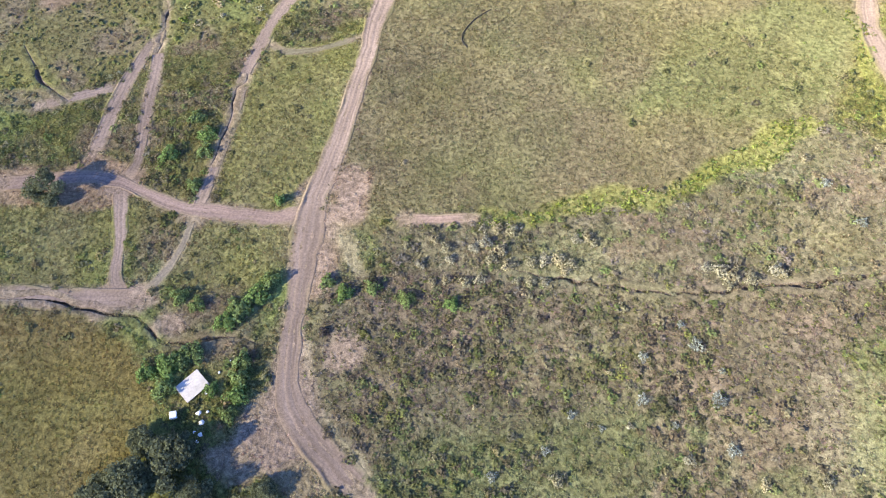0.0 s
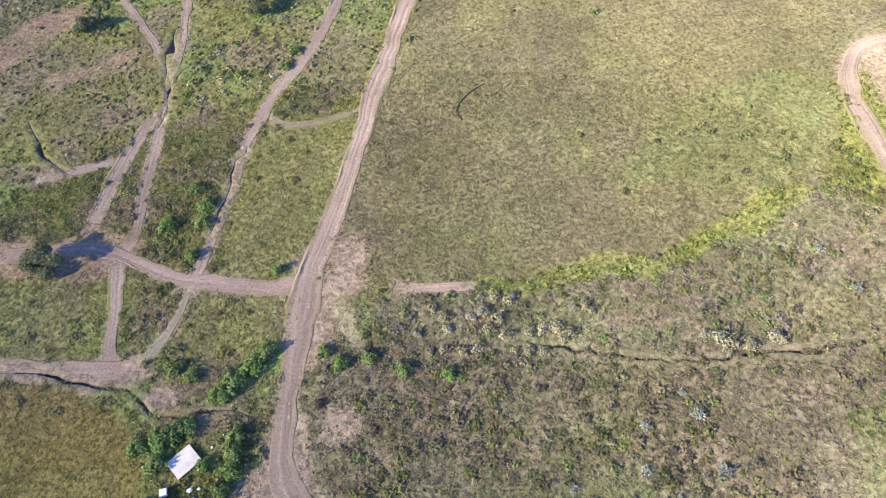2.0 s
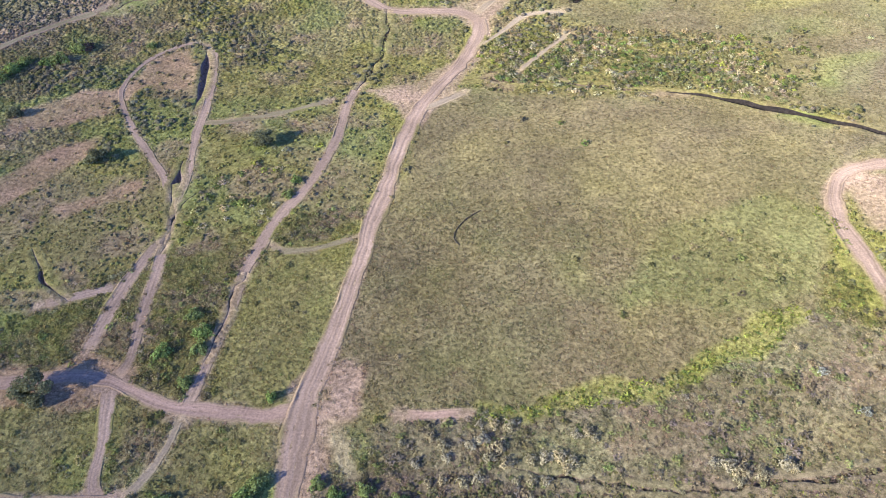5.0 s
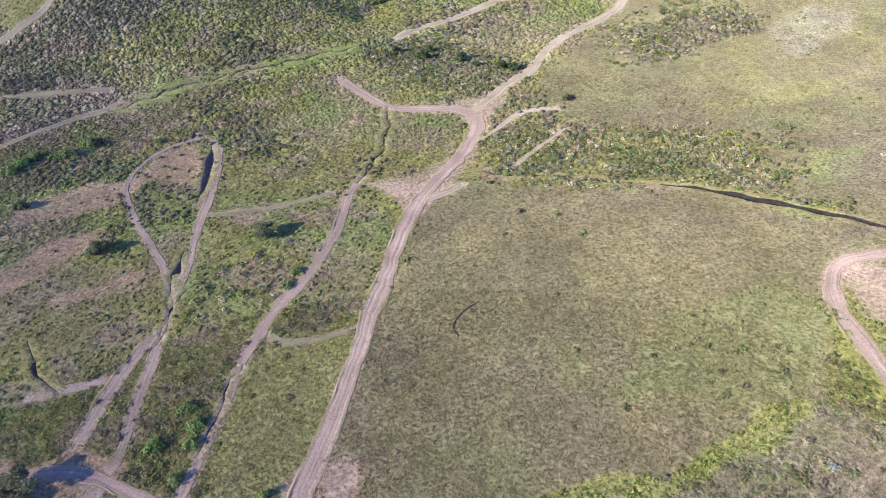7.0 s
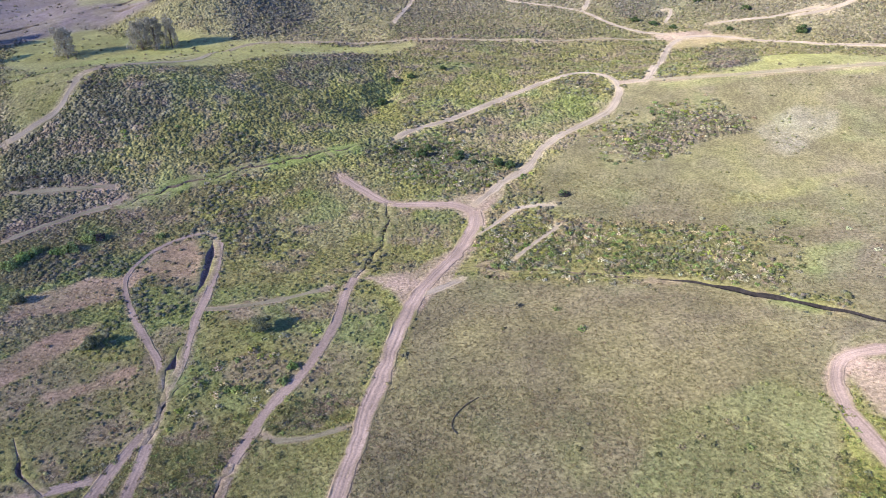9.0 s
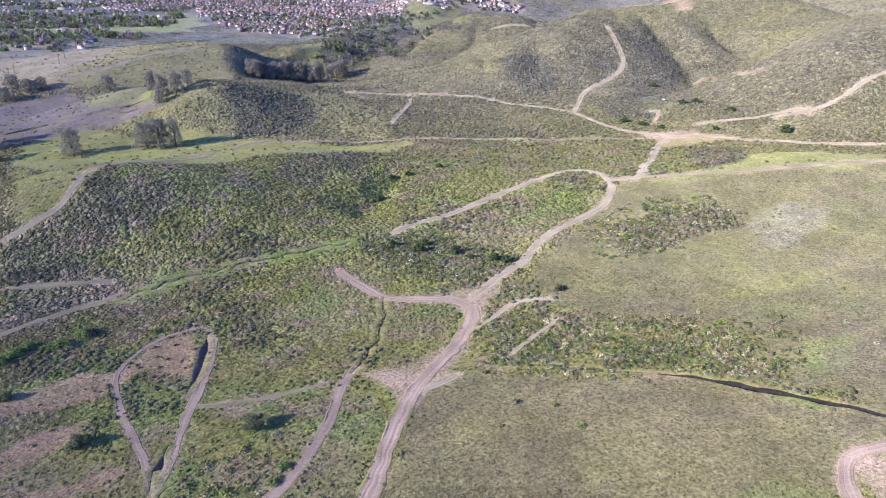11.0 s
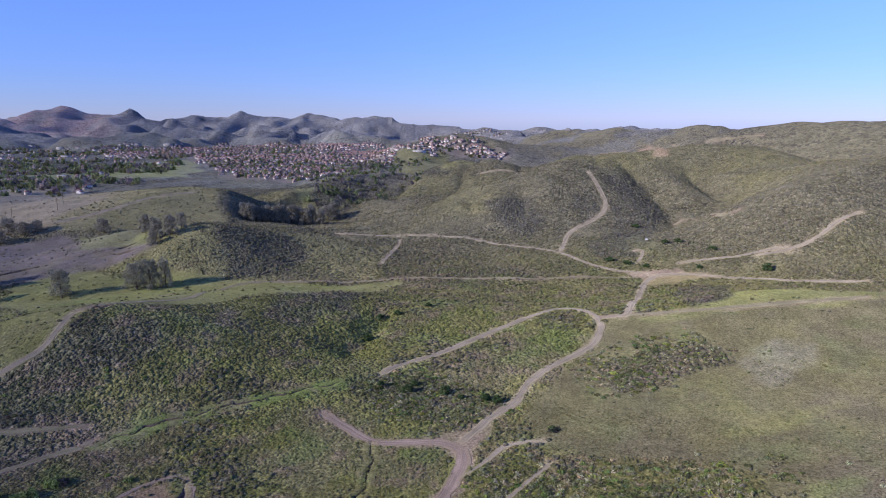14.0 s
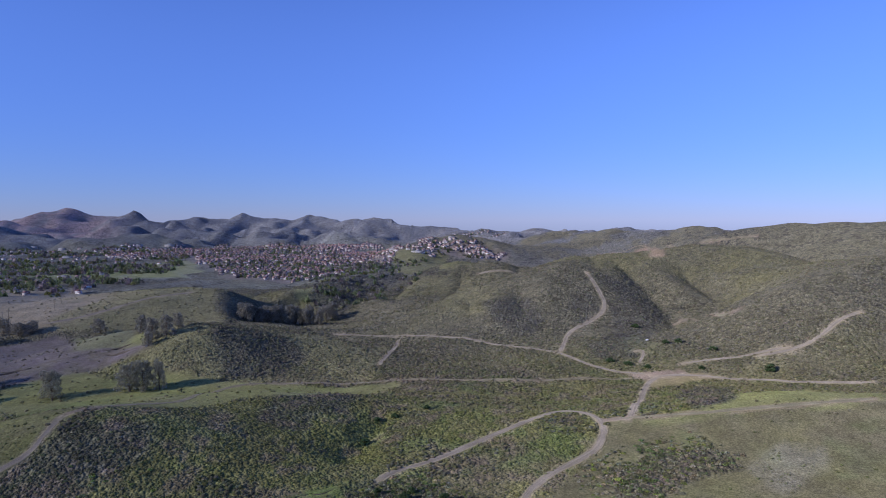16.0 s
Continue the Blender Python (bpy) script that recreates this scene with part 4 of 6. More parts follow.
def cover(x, y):
    """The ground's own colour, and how thick the scrub stands on it (0 to 1)."""
    r = np.hypot(x, y)
    n1, n2, n3 = fbm(x, y, 28, 81, 4), fbm(x, y, 9, 82, 3), fbm(x, y, 160, 83, 3)
    c = blend(np.zeros(x.shape + (3,)) + SAGE, GREEN, ramp(n1 + 0.4 * n2, -0.2, 0.45) * (1 - 0.5 * ramp(r, 350, 600)))
    c = blend(c, DRY, ramp(n3 - 0.3 * n1, 0.0, 0.5) * 0.7)
    scrub = 0.55 + 0.5 * ramp(n1 + n3, -0.3, 0.5)
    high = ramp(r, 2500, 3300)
    c = blend(c, HILL, ramp(r, 380, 600) * ramp(n3 + 0.4 * n1, -0.6, 0.0) * 0.9)
    east = ramp(x / np.maximum(y, 1), -0.12, 0.05)
    c = blend(c, MOOR, ramp(r, 850, 1200) * 0.85 * east)
    c = blend(c, HILL, ramp(r, 480, 620) * 0.5 * east)
    # distance haze painted in: far western slopes and mountains turn paler and bluer
    c = blend(c, HAZY_FOOT, ramp(r, 850, 1200) * (1 - east) * 0.7)
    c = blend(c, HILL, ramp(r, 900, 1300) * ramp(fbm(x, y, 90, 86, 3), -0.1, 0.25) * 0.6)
    c = blend(c, HAZY_FOOT, high * 0.5)
    c = blend(c, HAZY_CRAG, high * 0.45)
    c = blend(c, HAZY_BRUSH, ramp(r, 900, 2600) * ramp(fbm(x, y, 150, 87, 4) + 0.3 * n2, -0.05, 0.22) * (0.3 + 0.45 * np.maximum(east, high)))
    rocky = high * ramp(-x / np.maximum(y, 1), 0.38, 0.46) * ramp(r + 500 * n3, 3350, 3700)
    c = blend(c, ROSE, rocky * ramp(n1 + 0.6 * n2, -0.5, 0.2) * 0.85)
    near = 1 - ramp(r, 380, 520)
    c = blend(c, (0.205, 0.165, 0.132), near * ramp(fbm(x, y, 24, 88, 3), 0.12, 0.45) * 0.32)
    c = blend(c, (0.150, 0.195, 0.062), near * ramp(fbm(x, y, 17, 89, 3), 0.15, 0.45) * 0.5 * (0.35 + 0.65 * np.clip(scrub * 2, 0, 1)))
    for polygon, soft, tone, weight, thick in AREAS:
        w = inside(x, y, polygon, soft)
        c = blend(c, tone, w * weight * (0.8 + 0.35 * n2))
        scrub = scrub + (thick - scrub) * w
    c = blend(c, (0.235, 0.172, 0.130), near * ramp(fbm(x, y, 8, 90, 3), 0.12, 0.42) * 0.55 * np.clip(scrub * 2.2 - 0.3, 0, 1))
    for bx, by, rx, ry in BARE:
        w = 1 - ramp(np.hypot((x - bx) / rx, (y - by) / ry) + 0.45 * n2 + 0.25 * vnoise(x, y, 2.2, 84), 0.55, 1.05)
        c, scrub = blend(c, CLAY, 0.8 * w), scrub * (1 - w)
    for width, tone, line in TRACKS.values():
        d = near_line(x, y, line, width * 2 + 2)
        w = 1 - ramp(d + 0.8 * n2, width * 0.5, width * 0.5 + 0.7 + 0.002 * r)
        c, scrub = blend(c, CLAY if tone != 1 else TAN, 0.75 * w), scrub * (1 - ramp(-d, -width * 0.5 - 0.5, -width * 0.5))
    return np.clip(c, 0.02, 1), scrub


# ---- meshes from arrays ----
def array_mesh(name, co, faces, colours=None, smooth=False, **fields):
    """One mesh from vertex and face arrays (all faces with as many corners), with a colour for each vertex."""
    me = bpy.data.meshes.new(name)
    n, k = faces.shape
    me.vertices.add(len(co))
    me.vertices.foreach_set("co", np.ascontiguousarray(co, np.float32).ravel())
    me.loops.add(n * k)
    me.loops.foreach_set("vertex_index", np.ascontiguousarray(faces, np.int32).ravel())
    me.polygons.add(n)
    me.polygons.foreach_set("loop_start", np.arange(0, n * k, k, dtype=np.int32))
    if smooth:
        me.polygons.foreach_set("use_smooth", np.ones(n, bool))
    if colours is not None:
        a = me.color_attributes.new("cover", "FLOAT_COLOR", "POINT")
        a.data.foreach_set("color", np.ascontiguousarray(np.hstack([colours, np.ones((len(co), 1))]), np.float32).ravel())
    for field, values in fields.items():
        a = me.attributes.new(field, "FLOAT", "POINT")
        a.data.foreach_set("value", np.ascontiguousarray(values, np.float32).ravel())
    me.update(calc_edges=True)
    return me


def strips(rows, cols):
    """Quads of a grid with that many vertices."""
    i = np.arange(rows - 1)[:, None] * cols + np.arange(cols - 1)[None, :]
    return np.stack([i, i + 1, i + cols + 1, i + cols], -1).reshape(-1, 4)


# ---- the ground: one sheet to the horizon, finest under the camera ----
STEP, CORE = 0.0133, 60.0
GX = CORE * np.sinh(STEP * np.arange(-355, 356))
GY = CORE * np.sinh(STEP * np.arange(-140, 385))
MX, MY = np.meshgrid(GX, GY)
MZ = ground(MX, MY)


def on_ground(x, y):
    """Height of the sheet itself at x, y."""
    x, y = np.asarray(x, float), np.asarray(y, float)
    i = np.clip(np.searchsorted(GX, x) - 1, 0, len(GX) - 2)
    j = np.clip(np.searchsorted(GY, y) - 1, 0, len(GY) - 2)
    u, v = (x - GX[i]) / (GX[i + 1] - GX[i]), (y - GY[j]) / (GY[j + 1] - GY[j])
    return (MZ[j, i] * (1 - u) + MZ[j, i + 1] * u) * (1 - v) + (MZ[j + 1, i] * (1 - u) + MZ[j + 1, i + 1] * u) * v


sheet_faces = strips(len(GY), len(GX))
fx = (MX[:-1, :-1] + MX[1:, 1:]).ravel() / 2
fy = (MY[:-1, :-1] + MY[1:, 1:]).ravel() / 2
keep = np.ones(len(fx), bool)
for width, depth, line in GULLIES.values():
    keep &= near_line(fx, fy, line, 8) > width * 0.5 + 0.25 + 0.006 * np.hypot(fx, fy)
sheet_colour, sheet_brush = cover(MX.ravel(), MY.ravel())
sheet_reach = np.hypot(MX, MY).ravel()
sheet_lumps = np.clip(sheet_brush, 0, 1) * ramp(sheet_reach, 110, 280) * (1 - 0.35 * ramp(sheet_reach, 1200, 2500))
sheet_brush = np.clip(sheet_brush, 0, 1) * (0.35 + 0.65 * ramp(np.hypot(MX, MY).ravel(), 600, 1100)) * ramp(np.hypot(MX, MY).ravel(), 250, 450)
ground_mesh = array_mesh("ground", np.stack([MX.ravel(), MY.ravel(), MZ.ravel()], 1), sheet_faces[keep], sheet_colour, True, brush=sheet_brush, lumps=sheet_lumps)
ground_mesh.materials.append(GROUND)
tagged(new("ground", ground_mesh), "dry grass and bare clay on rolling open hills", "ground", kind="structure")


def ribbon(line, width, across, step, wander, seed, span=(0.0, 1.0)):
    """Points of a band along a line: its middle line, side vectors and offsets across it."""
    p = line_points(line, step)
    d = np.gradient(p, axis=0)
    side = np.stack([d[:, 1], -d[:, 0]], 1) / (np.linalg.norm(d, axis=1)[:, None] + 1e-9)
    k = np.arange(len(p)) * step
    half = 0.5 * width * (1 + 0.30 * vnoise(k, k * 0, 14.0, seed) + 0.12 * vnoise(k, k * 0, 4.0, seed + 3))
    left = -half + wander * vnoise(k, k * 0 + 5, 3.1, seed + 1) + 0.6 * wander * vnoise(k, k * 0 + 5, 1.1, seed + 5)
    right = half + wander * vnoise(k, k * 0 + 9, 3.1, seed + 2) + 0.6 * wander * vnoise(k, k * 0 + 9, 1.1, seed + 6)
    u = np.linspace(*span, across)[None, :]
    off = left[:, None] * (1 - u) + right[:, None] * u
    return p, side, off, u


EARTH = ((0.276, 0.210, 0.172), (0.255, 0.215, 0.165), (0.305, 0.222, 0.185), (0.205, 0.182, 0.118))


def dirt_track(name, width, tone, line, seed):
    far = np.linalg.norm(np.mean(line, axis=0))
    step = 0.7 + 0.004 * far
    p, side, off, u = ribbon(line, width * 0.86 + 0.5 + 0.001 * far, 33, step, 0.12 + 0.05 * width, seed, (-0.3, 1.25))
    x, y = p[:, :1] + side[:, :1] * off, p[:, 1:] + side[:, 1:] * off
    z = on_ground(x, y) + 0.0003 * np.hypot(x, y)
    ruts = -0.035 * min(1.0, width / 3) * (np.exp(-((u - 0.33) / 0.07) ** 2) + np.exp(-((u - 0.67) / 0.07) ** 2))
    # grassy banks, higher on the uphill side, broken here and there
    far_run = np.arange(len(p))[:, None] * step
    near_by = 1 - ramp(np.array(far), 200, 330)
    bank = np.clip(0.6 * vnoise(far_run, 0 * far_run, 8.0, seed + 12) + 0.6 * vnoise(far_run, 0 * far_run, 2.4, seed + 13) + 0.15, 0, 1)
    low_bank = np.clip(0.6 * vnoise(far_run, 0 * far_run + 7, 9.0, seed + 14), 0, 1)
    z = z + near_by * min(1.0, width / 2.4) * (0.24 * bank * np.exp(-((u + 0.06) / 0.08) ** 2) + 0.07 * low_bank * np.exp(-((u - 1.07) / 0.08) ** 2)) * (1 + 0.6 * vnoise(x, y, 0.9, seed + 15))
    z = z - 0.25 * ramp(np.maximum(-u, u - 1), 0.12, 0.25)
    z = z + ruts + 0.03 * vnoise(x, y, 1.3, seed) + 0.02
    # wheel streaks run along the track; its edges fade into the ground
    run = np.arange(len(p))[:, None] * step + 0 * u
    streak = 1 + 0.12 * vnoise(u * 6 + 0.05 * run, run / 9, 1.0, seed + 3) + min(1.0, width / 3.0) * 0.24 * vnoise(u * 12 + 0.02 * run, run / 30, 1.0, seed + 9) + min(1.0, width / 3.5) * 0.14 * vnoise(u * 22 + 0 * run, run / 14, 1.0, seed + 10)
    earth = np.array(EARTH[tone]) * streak[..., None] * (1 + 0.12 * vnoise(x, y, 6.0, seed + 8))[..., None]
    around, _ = cover(x, y)
    core = np.minimum(u, 1 - u) * np.ones_like(x) + 0.10 * vnoise(x, y, 2.2, seed + 7) + 0.07 * vnoise(x, y, 0.7, seed + 16)
    ends = np.minimum(run, run[::-1]) / (3.0 + 0.01 * far)
    z = z - 0.3 * (1 - ramp(ends, 0.0, 0.35))
    col = around + (earth - around) * (ramp(core, -0.04, 0.16) * ramp(ends + 0.3 * vnoise(x, y, 1.7, seed), 0.0, 1.0))[..., None]
    faces = strips(*x.shape)
    mx, my = x.ravel()[faces].mean(1), y.ravel()[faces].mean(1)
    clear = np.ones(len(faces), bool)
    for gw, gd, gl in GULLIES.values():
        clear &= near_line(mx, my, gl, 8) > gw * 0.5 + 0.3
    me = array_mesh(name, np.stack([x, y, z], -1).reshape(-1, 3), faces[clear], col.reshape(-1, 3), True)
    me.materials.append(TRACK)
    label = ("packed grey-pink clay track with wheel ruts", "pale dusty track worn through the grass", "reddish clay track with wheel ruts", "faint grassy track across the slope")[tone]
    return tagged(new(name, me), label, "dirt track", kind="structure")


for k, (name, (width, tone, line)) in enumerate(TRACKS.items()):
    dirt_track(name, width, tone, line, 200 + 7 * k)


def gully(name, width, depth, line, seed, soil_and_shade=(0.17, 0.13, 0.10), uneven=0.6, wander=1.0, taper=6.0):
    """A steep-sided wash cut into the ground, with its rims lying on the sheet."""
    far = np.linalg.norm(np.mean(line, axis=0))
    p = line_points(line, 0.8)
    p = np.vstack([p[0] + (p[0] - p[1]) * np.arange(5, 0, -1)[:, None], p, p[-1] + (p[-1] - p[-2]) * np.arange(1, 6)[:, None]])
    d = np.gradient(p, axis=0)
    side = np.stack([d[:, 1], -d[:, 0]], 1) / (np.linalg.norm(d, axis=1)[:, None] + 1e-9)
    k = np.arange(len(p)) * 0.8
    p = p + side * wander * (0.8 * vnoise(k, k * 0, 5.0, seed) + 0.35 * vnoise(k, k * 0, 1.9, seed + 4))[:, None]
    half = 0.5 * width * (1 + uneven * vnoise(k, k * 0, 5.0, seed + 1)) * np.clip((np.minimum(k, k[::-1]) - 3.2) / taper, 0.03, 1)
    rim = 1.6 + 0.012 * far
    off = np.stack([-half - rim, -half - 0.5 * rim, -half - 0.15, -half, -half * 0.6, half * 0.0, half * 0.6, half, half + 0.15, half + 0.5 * rim, half + rim], 1)
    down = np.array([-0.25, 0.04, 0.10, 0.0, -0.8, -1.0, -0.75, 0.0, 0.10, 0.04, -0.25])
    deep = np.where(down < -0.3, depth, 1.0) * np.where(down < -0.3, np.minimum(1, half / (0.5 * width))[:, None], 1.0)
    x, y = p[:, :1] + side[:, :1] * off, p[:, 1:] + side[:, 1:] * off
    z = on_ground(x, y) + down * deep + 0.0003 * far
    col, _ = cover(x.ravel(), y.ravel())
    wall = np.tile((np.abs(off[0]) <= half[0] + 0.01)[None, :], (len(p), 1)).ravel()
    # wall colour: clay, or for the field scarp its shade painted near-black
    col[wall] = soil_and_shade
    me = array_mesh(name, np.stack([x, y, z], -1).reshape(-1, 3), strips(*x.shape), col, False)
    me.materials.append(GROUND)
    return tagged(new(name, me), "narrow washed-out gully with steep clay sides", "gully", kind="structure")


for k, (name, (width, depth, line)) in enumerate(GULLIES.items()):
    # the field scarp's deep shade is put into its near-black wall colour
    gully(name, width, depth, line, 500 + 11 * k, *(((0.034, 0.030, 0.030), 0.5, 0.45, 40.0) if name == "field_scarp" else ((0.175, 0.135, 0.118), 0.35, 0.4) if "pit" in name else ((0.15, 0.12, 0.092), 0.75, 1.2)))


# ---- plants: clumps of many small leaves ----
def leaf_clump(count, seed, leaf, flat=0.75, spiky=0.0):
    """Triangles spread over a dome one metre in radius, standing on z = 0. Returns corners (count, 3, 3)."""
    rng = np.random.default_rng(seed)
    d = rng.normal(size=(count, 3))
    d[:, 2] = np.abs(d[:, 2]) * 0.9 + 0.05
    d /= np.linalg.norm(d, axis=1)[:, None]
    lumps = 1 + 0.25 * np.sin(3 * np.arctan2(d[:, 1], d[:, 0]) + seed) + 0.18 * np.sin(5 * np.arctan2(d[:, 1], d[:, 0]) + 2 * seed)
    at = d * (rng.uniform(0.62, 1.0, (count, 1)) * lumps[:, None])
    face = d + 0.38 * rng.normal(size=(count, 3))
    a = np.cross(face, rng.normal(size=(count, 3))) + spiky * d * 2
    a /= np.linalg.norm(a, axis=1)[:, None]
    b = np.cross(a, face)
    b /= np.linalg.norm(b, axis=1)[:, None] + 1e-9
    s = leaf * rng.uniform(0.6, 1.3, (count, 1))
    tri = np.stack([at + a * s * (1 + spiky), at - a * s * 0.6 + b * s * (0.8 - 0.4 * spiky), at - a * s * 0.6 - b * s * (0.8 - 0.4 * spiky)], 1)
    tri[:, :, 2] *= flat
    tri[:, :, 2] = np.maximum(tri[:, :, 2], -0.05)
    return tri


def dome_clump(sides, rings, seed, leaves=0, leaf=0.4):
    """A lumpy rounded bush one metre in radius, standing on z = 0, with a few leaves that stick out."""
    rng = np.random.default_rng(seed)
    level = []
    for k in range(rings):
        low = math.radians(8 + 82 * k / rings)
        a = (np.arange(sides) + 0.5 * (k % 2) + rng.uniform(-0.25, 0.25, sides)) * 2 * math.pi / sides
        r = math.cos(low) * rng.uniform(0.72, 1.12, sides)
        z = (math.sin(low) * rng.uniform(0.8, 1.2, sides)) if k else np.full(sides, -0.08)
        level.append(np.stack([r * np.cos(a), r * np.sin(a), z], 1))
    top = np.array((*rng.uniform(-0.2, 0.2, 2), rng.uniform(0.85, 1.05)))
    tri = []
    for k in range(rings - 1):
        for i in range(sides):
            j = (i + 1) % sides
            tri.append((level[k][i], level[k][j], level[k + 1][i]))
            tri.append((level[k][j], level[k + 1][j], level[k + 1][i]))
    for i in range(sides):
        tri.append((level[-1][i], level[-1][(i + 1) % sides], top))
    tri = np.array(tri)
    return np.concatenate([tri, leaf_clump(leaves, seed + 1, leaf, 1.0)]) if leaves else tri


def plant_mesh(name, x, y, size, height, colours, clumps, seed, tip=0.25, sink=0.05, leaves=None):
    """All plants of one sort as one mesh: each a turned, sized and tinted clump."""
    rng = np.random.default_rng(seed)
    z = on_ground(x, y) - sink * size
    kind, turn = rng.integers(0, len(clumps), len(x)), rng.uniform(0, 2 * math.pi, len(x))
    co, col = [], []
    for k, tri in enumerate(clumps):
        m = np.nonzero(kind == k)[0]
        c, s = np.cos(turn[m])[:, None, None], np.sin(turn[m])[:, None, None]
        w = size[m][:, None, None]
        px = (tri[None, :, :, 0] * c - tri[None, :, :, 1] * s) * w + x[m][:, None, None]
        py = (tri[None, :, :, 0] * s + tri[None, :, :, 1] * c) * w + y[m][:, None, None]
        pz = tri[None, :, :, 2] * (size[m] * height[m])[:, None, None] + z[m][:, None, None]
        co.append(np.stack([px, py, pz], -1).reshape(-1, 3))
        shade = 1 + tip * rng.uniform(-1, 1, (len(m), tri.shape[0], 1, 1))
        col.append((colours[m][:, None, None, :] * shade * np.ones((1, 1, 3, 1))).reshape(-1, 3))
    co, col = np.vstack(co), np.vstack(col)
    me = array_mesh(name, co, np.arange(len(co), dtype=np.int32).reshape(-1, 3), np.clip(col, 0.01, 1))
    me.materials.append(leaves or PLANTS)
    return me


def wedge(rng, density, near, far, side=0.74, margin=48):
    """Random places in front of the hovering point, so many to the square metre."""
    wide = side * far + margin
    n = int(density * 2 * wide * (far - 4))
    x, y = rng.uniform(-wide, wide, n), rng.uniform(4, far, n)
    r = np.hypot(x, y)
    m = (np.abs(x) < side * y + margin) & (r >= near) & (r < far)
    return x[m], y[m]


def two_rings(rng, dense, thin, middle, far):
    a, b = wedge(rng, dense, 0, middle), wedge(rng, thin, middle, far)
    return np.concatenate([a[0], b[0]]), np.concatenate([a[1], b[1]])


DARK, OLIVE, LEAF, GREY, BARK, STRAW, LIME, PLUM = (
    np.array(c) for c in ((0.060, 0.070, 0.036), (0.108, 0.112, 0.050), (0.112, 0.150, 0.048), (0.230, 0.214, 0.140),
                          (0.135, 0.106, 0.082), (0.255, 0.210, 0.125), (0.190, 0.215, 0.052), (0.092, 0.081, 0.076)))


def pick(rng, n, choices):
    """Colours drawn from (colour, share) pairs, each a little off."""
    share = np.array([w for _, w in choices], float)
    k = rng.choice(len(choices), n, p=share / share.sum())
    c = np.array([c for c, _ in choices])[k]
    return c * rng.uniform(0.62, 1.42, (n, 1)) * rng.uniform(0.92, 1.08, (n, 3))


def off_track(x, y):
    """Metres from the edge of the nearest track; less than nothing on one."""
    best = np.full(x.shape, 9.0)
    for width, _, line in TRACKS.values():
        best = np.minimum(best, near_line(x, y, line, 8.0) - 0.43 * width)
    for width, _, line in (g for g in GULLIES.values() if g[0] > 2.2):
        best = np.minimum(best, near_line(x, y, line, 6.0) - 0.5 * width)
    return best + 0.3 * vnoise(x, y, 2.0, 333)


# grass tufts on open ground
rng = np.random.default_rng(5)
gx, gy = two_rings(rng, 4.2, 1.3, 115, 230)
gc, gs = cover(gx, gy)
bare = np.clip((gc[:, 0] - 0.235) / 0.05, 0, 1)
stay = (rng.uniform(0, 1, len(gx)) > bare * 0.97) & (off_track(gx, gy) > 0.15)
gx, gy, gc, gs = gx[stay], gy[stay], gc[stay], gs[stay]
dry = rng.uniform(0, 1, (len(gx), 1))
tuft_colour = gc * (0.88 + 0.34 * dry) * rng.uniform(0.9, 1.1, gc.shape) + np.where(dry > 0.9, 0.02, 0)
twigs = pick(rng, len(gx), ((BARK * 1.3, 4), (OLIVE * 1.1, 2), (STRAW * 0.85, 2.5), (PLUM * 1.4, 1.2), (LIME * 0.9, 0.8)))
brown = (inside(gx, gy, AREAS[2][0], 3.0) * (1 - np.maximum(inside(gx, gy, AREAS[MUSTARD_AT - 1][0], 5.0), inside(gx, gy, AREAS[MUSTARD_AT - 2][0], 4.0))) * (rng.uniform(0, 1, len(gx)) < 0.65))[:, None]
tuft_colour = tuft_colour + (twigs - tuft_colour) * brown
tufts = [leaf_clump(5, 900 + k, 0.75, 0.7, 0.6) for k in range(6)]
me = plant_mesh("grass_tufts", gx, gy, (rng.uniform(0.12, 0.30, len(gx)) + 0.0004 * gy) * (1 + 0.55 * gs), rng.uniform(0.3, 0.7, len(gx)), tuft_colour, tufts, 6)
tagged(new("grass_tufts", me), "short tufts of dry and green wild grass", "grass", kind="stuff")

# sage scrub close by, and smaller on the slopes round the valley
near_clumps = [leaf_clump(38, 40 + k, 0.33, 0.75) for k in range(10)]
mid_clumps = [dome_clump(5, 2, 70 + k, 6, 0.38) for k in range(12)]


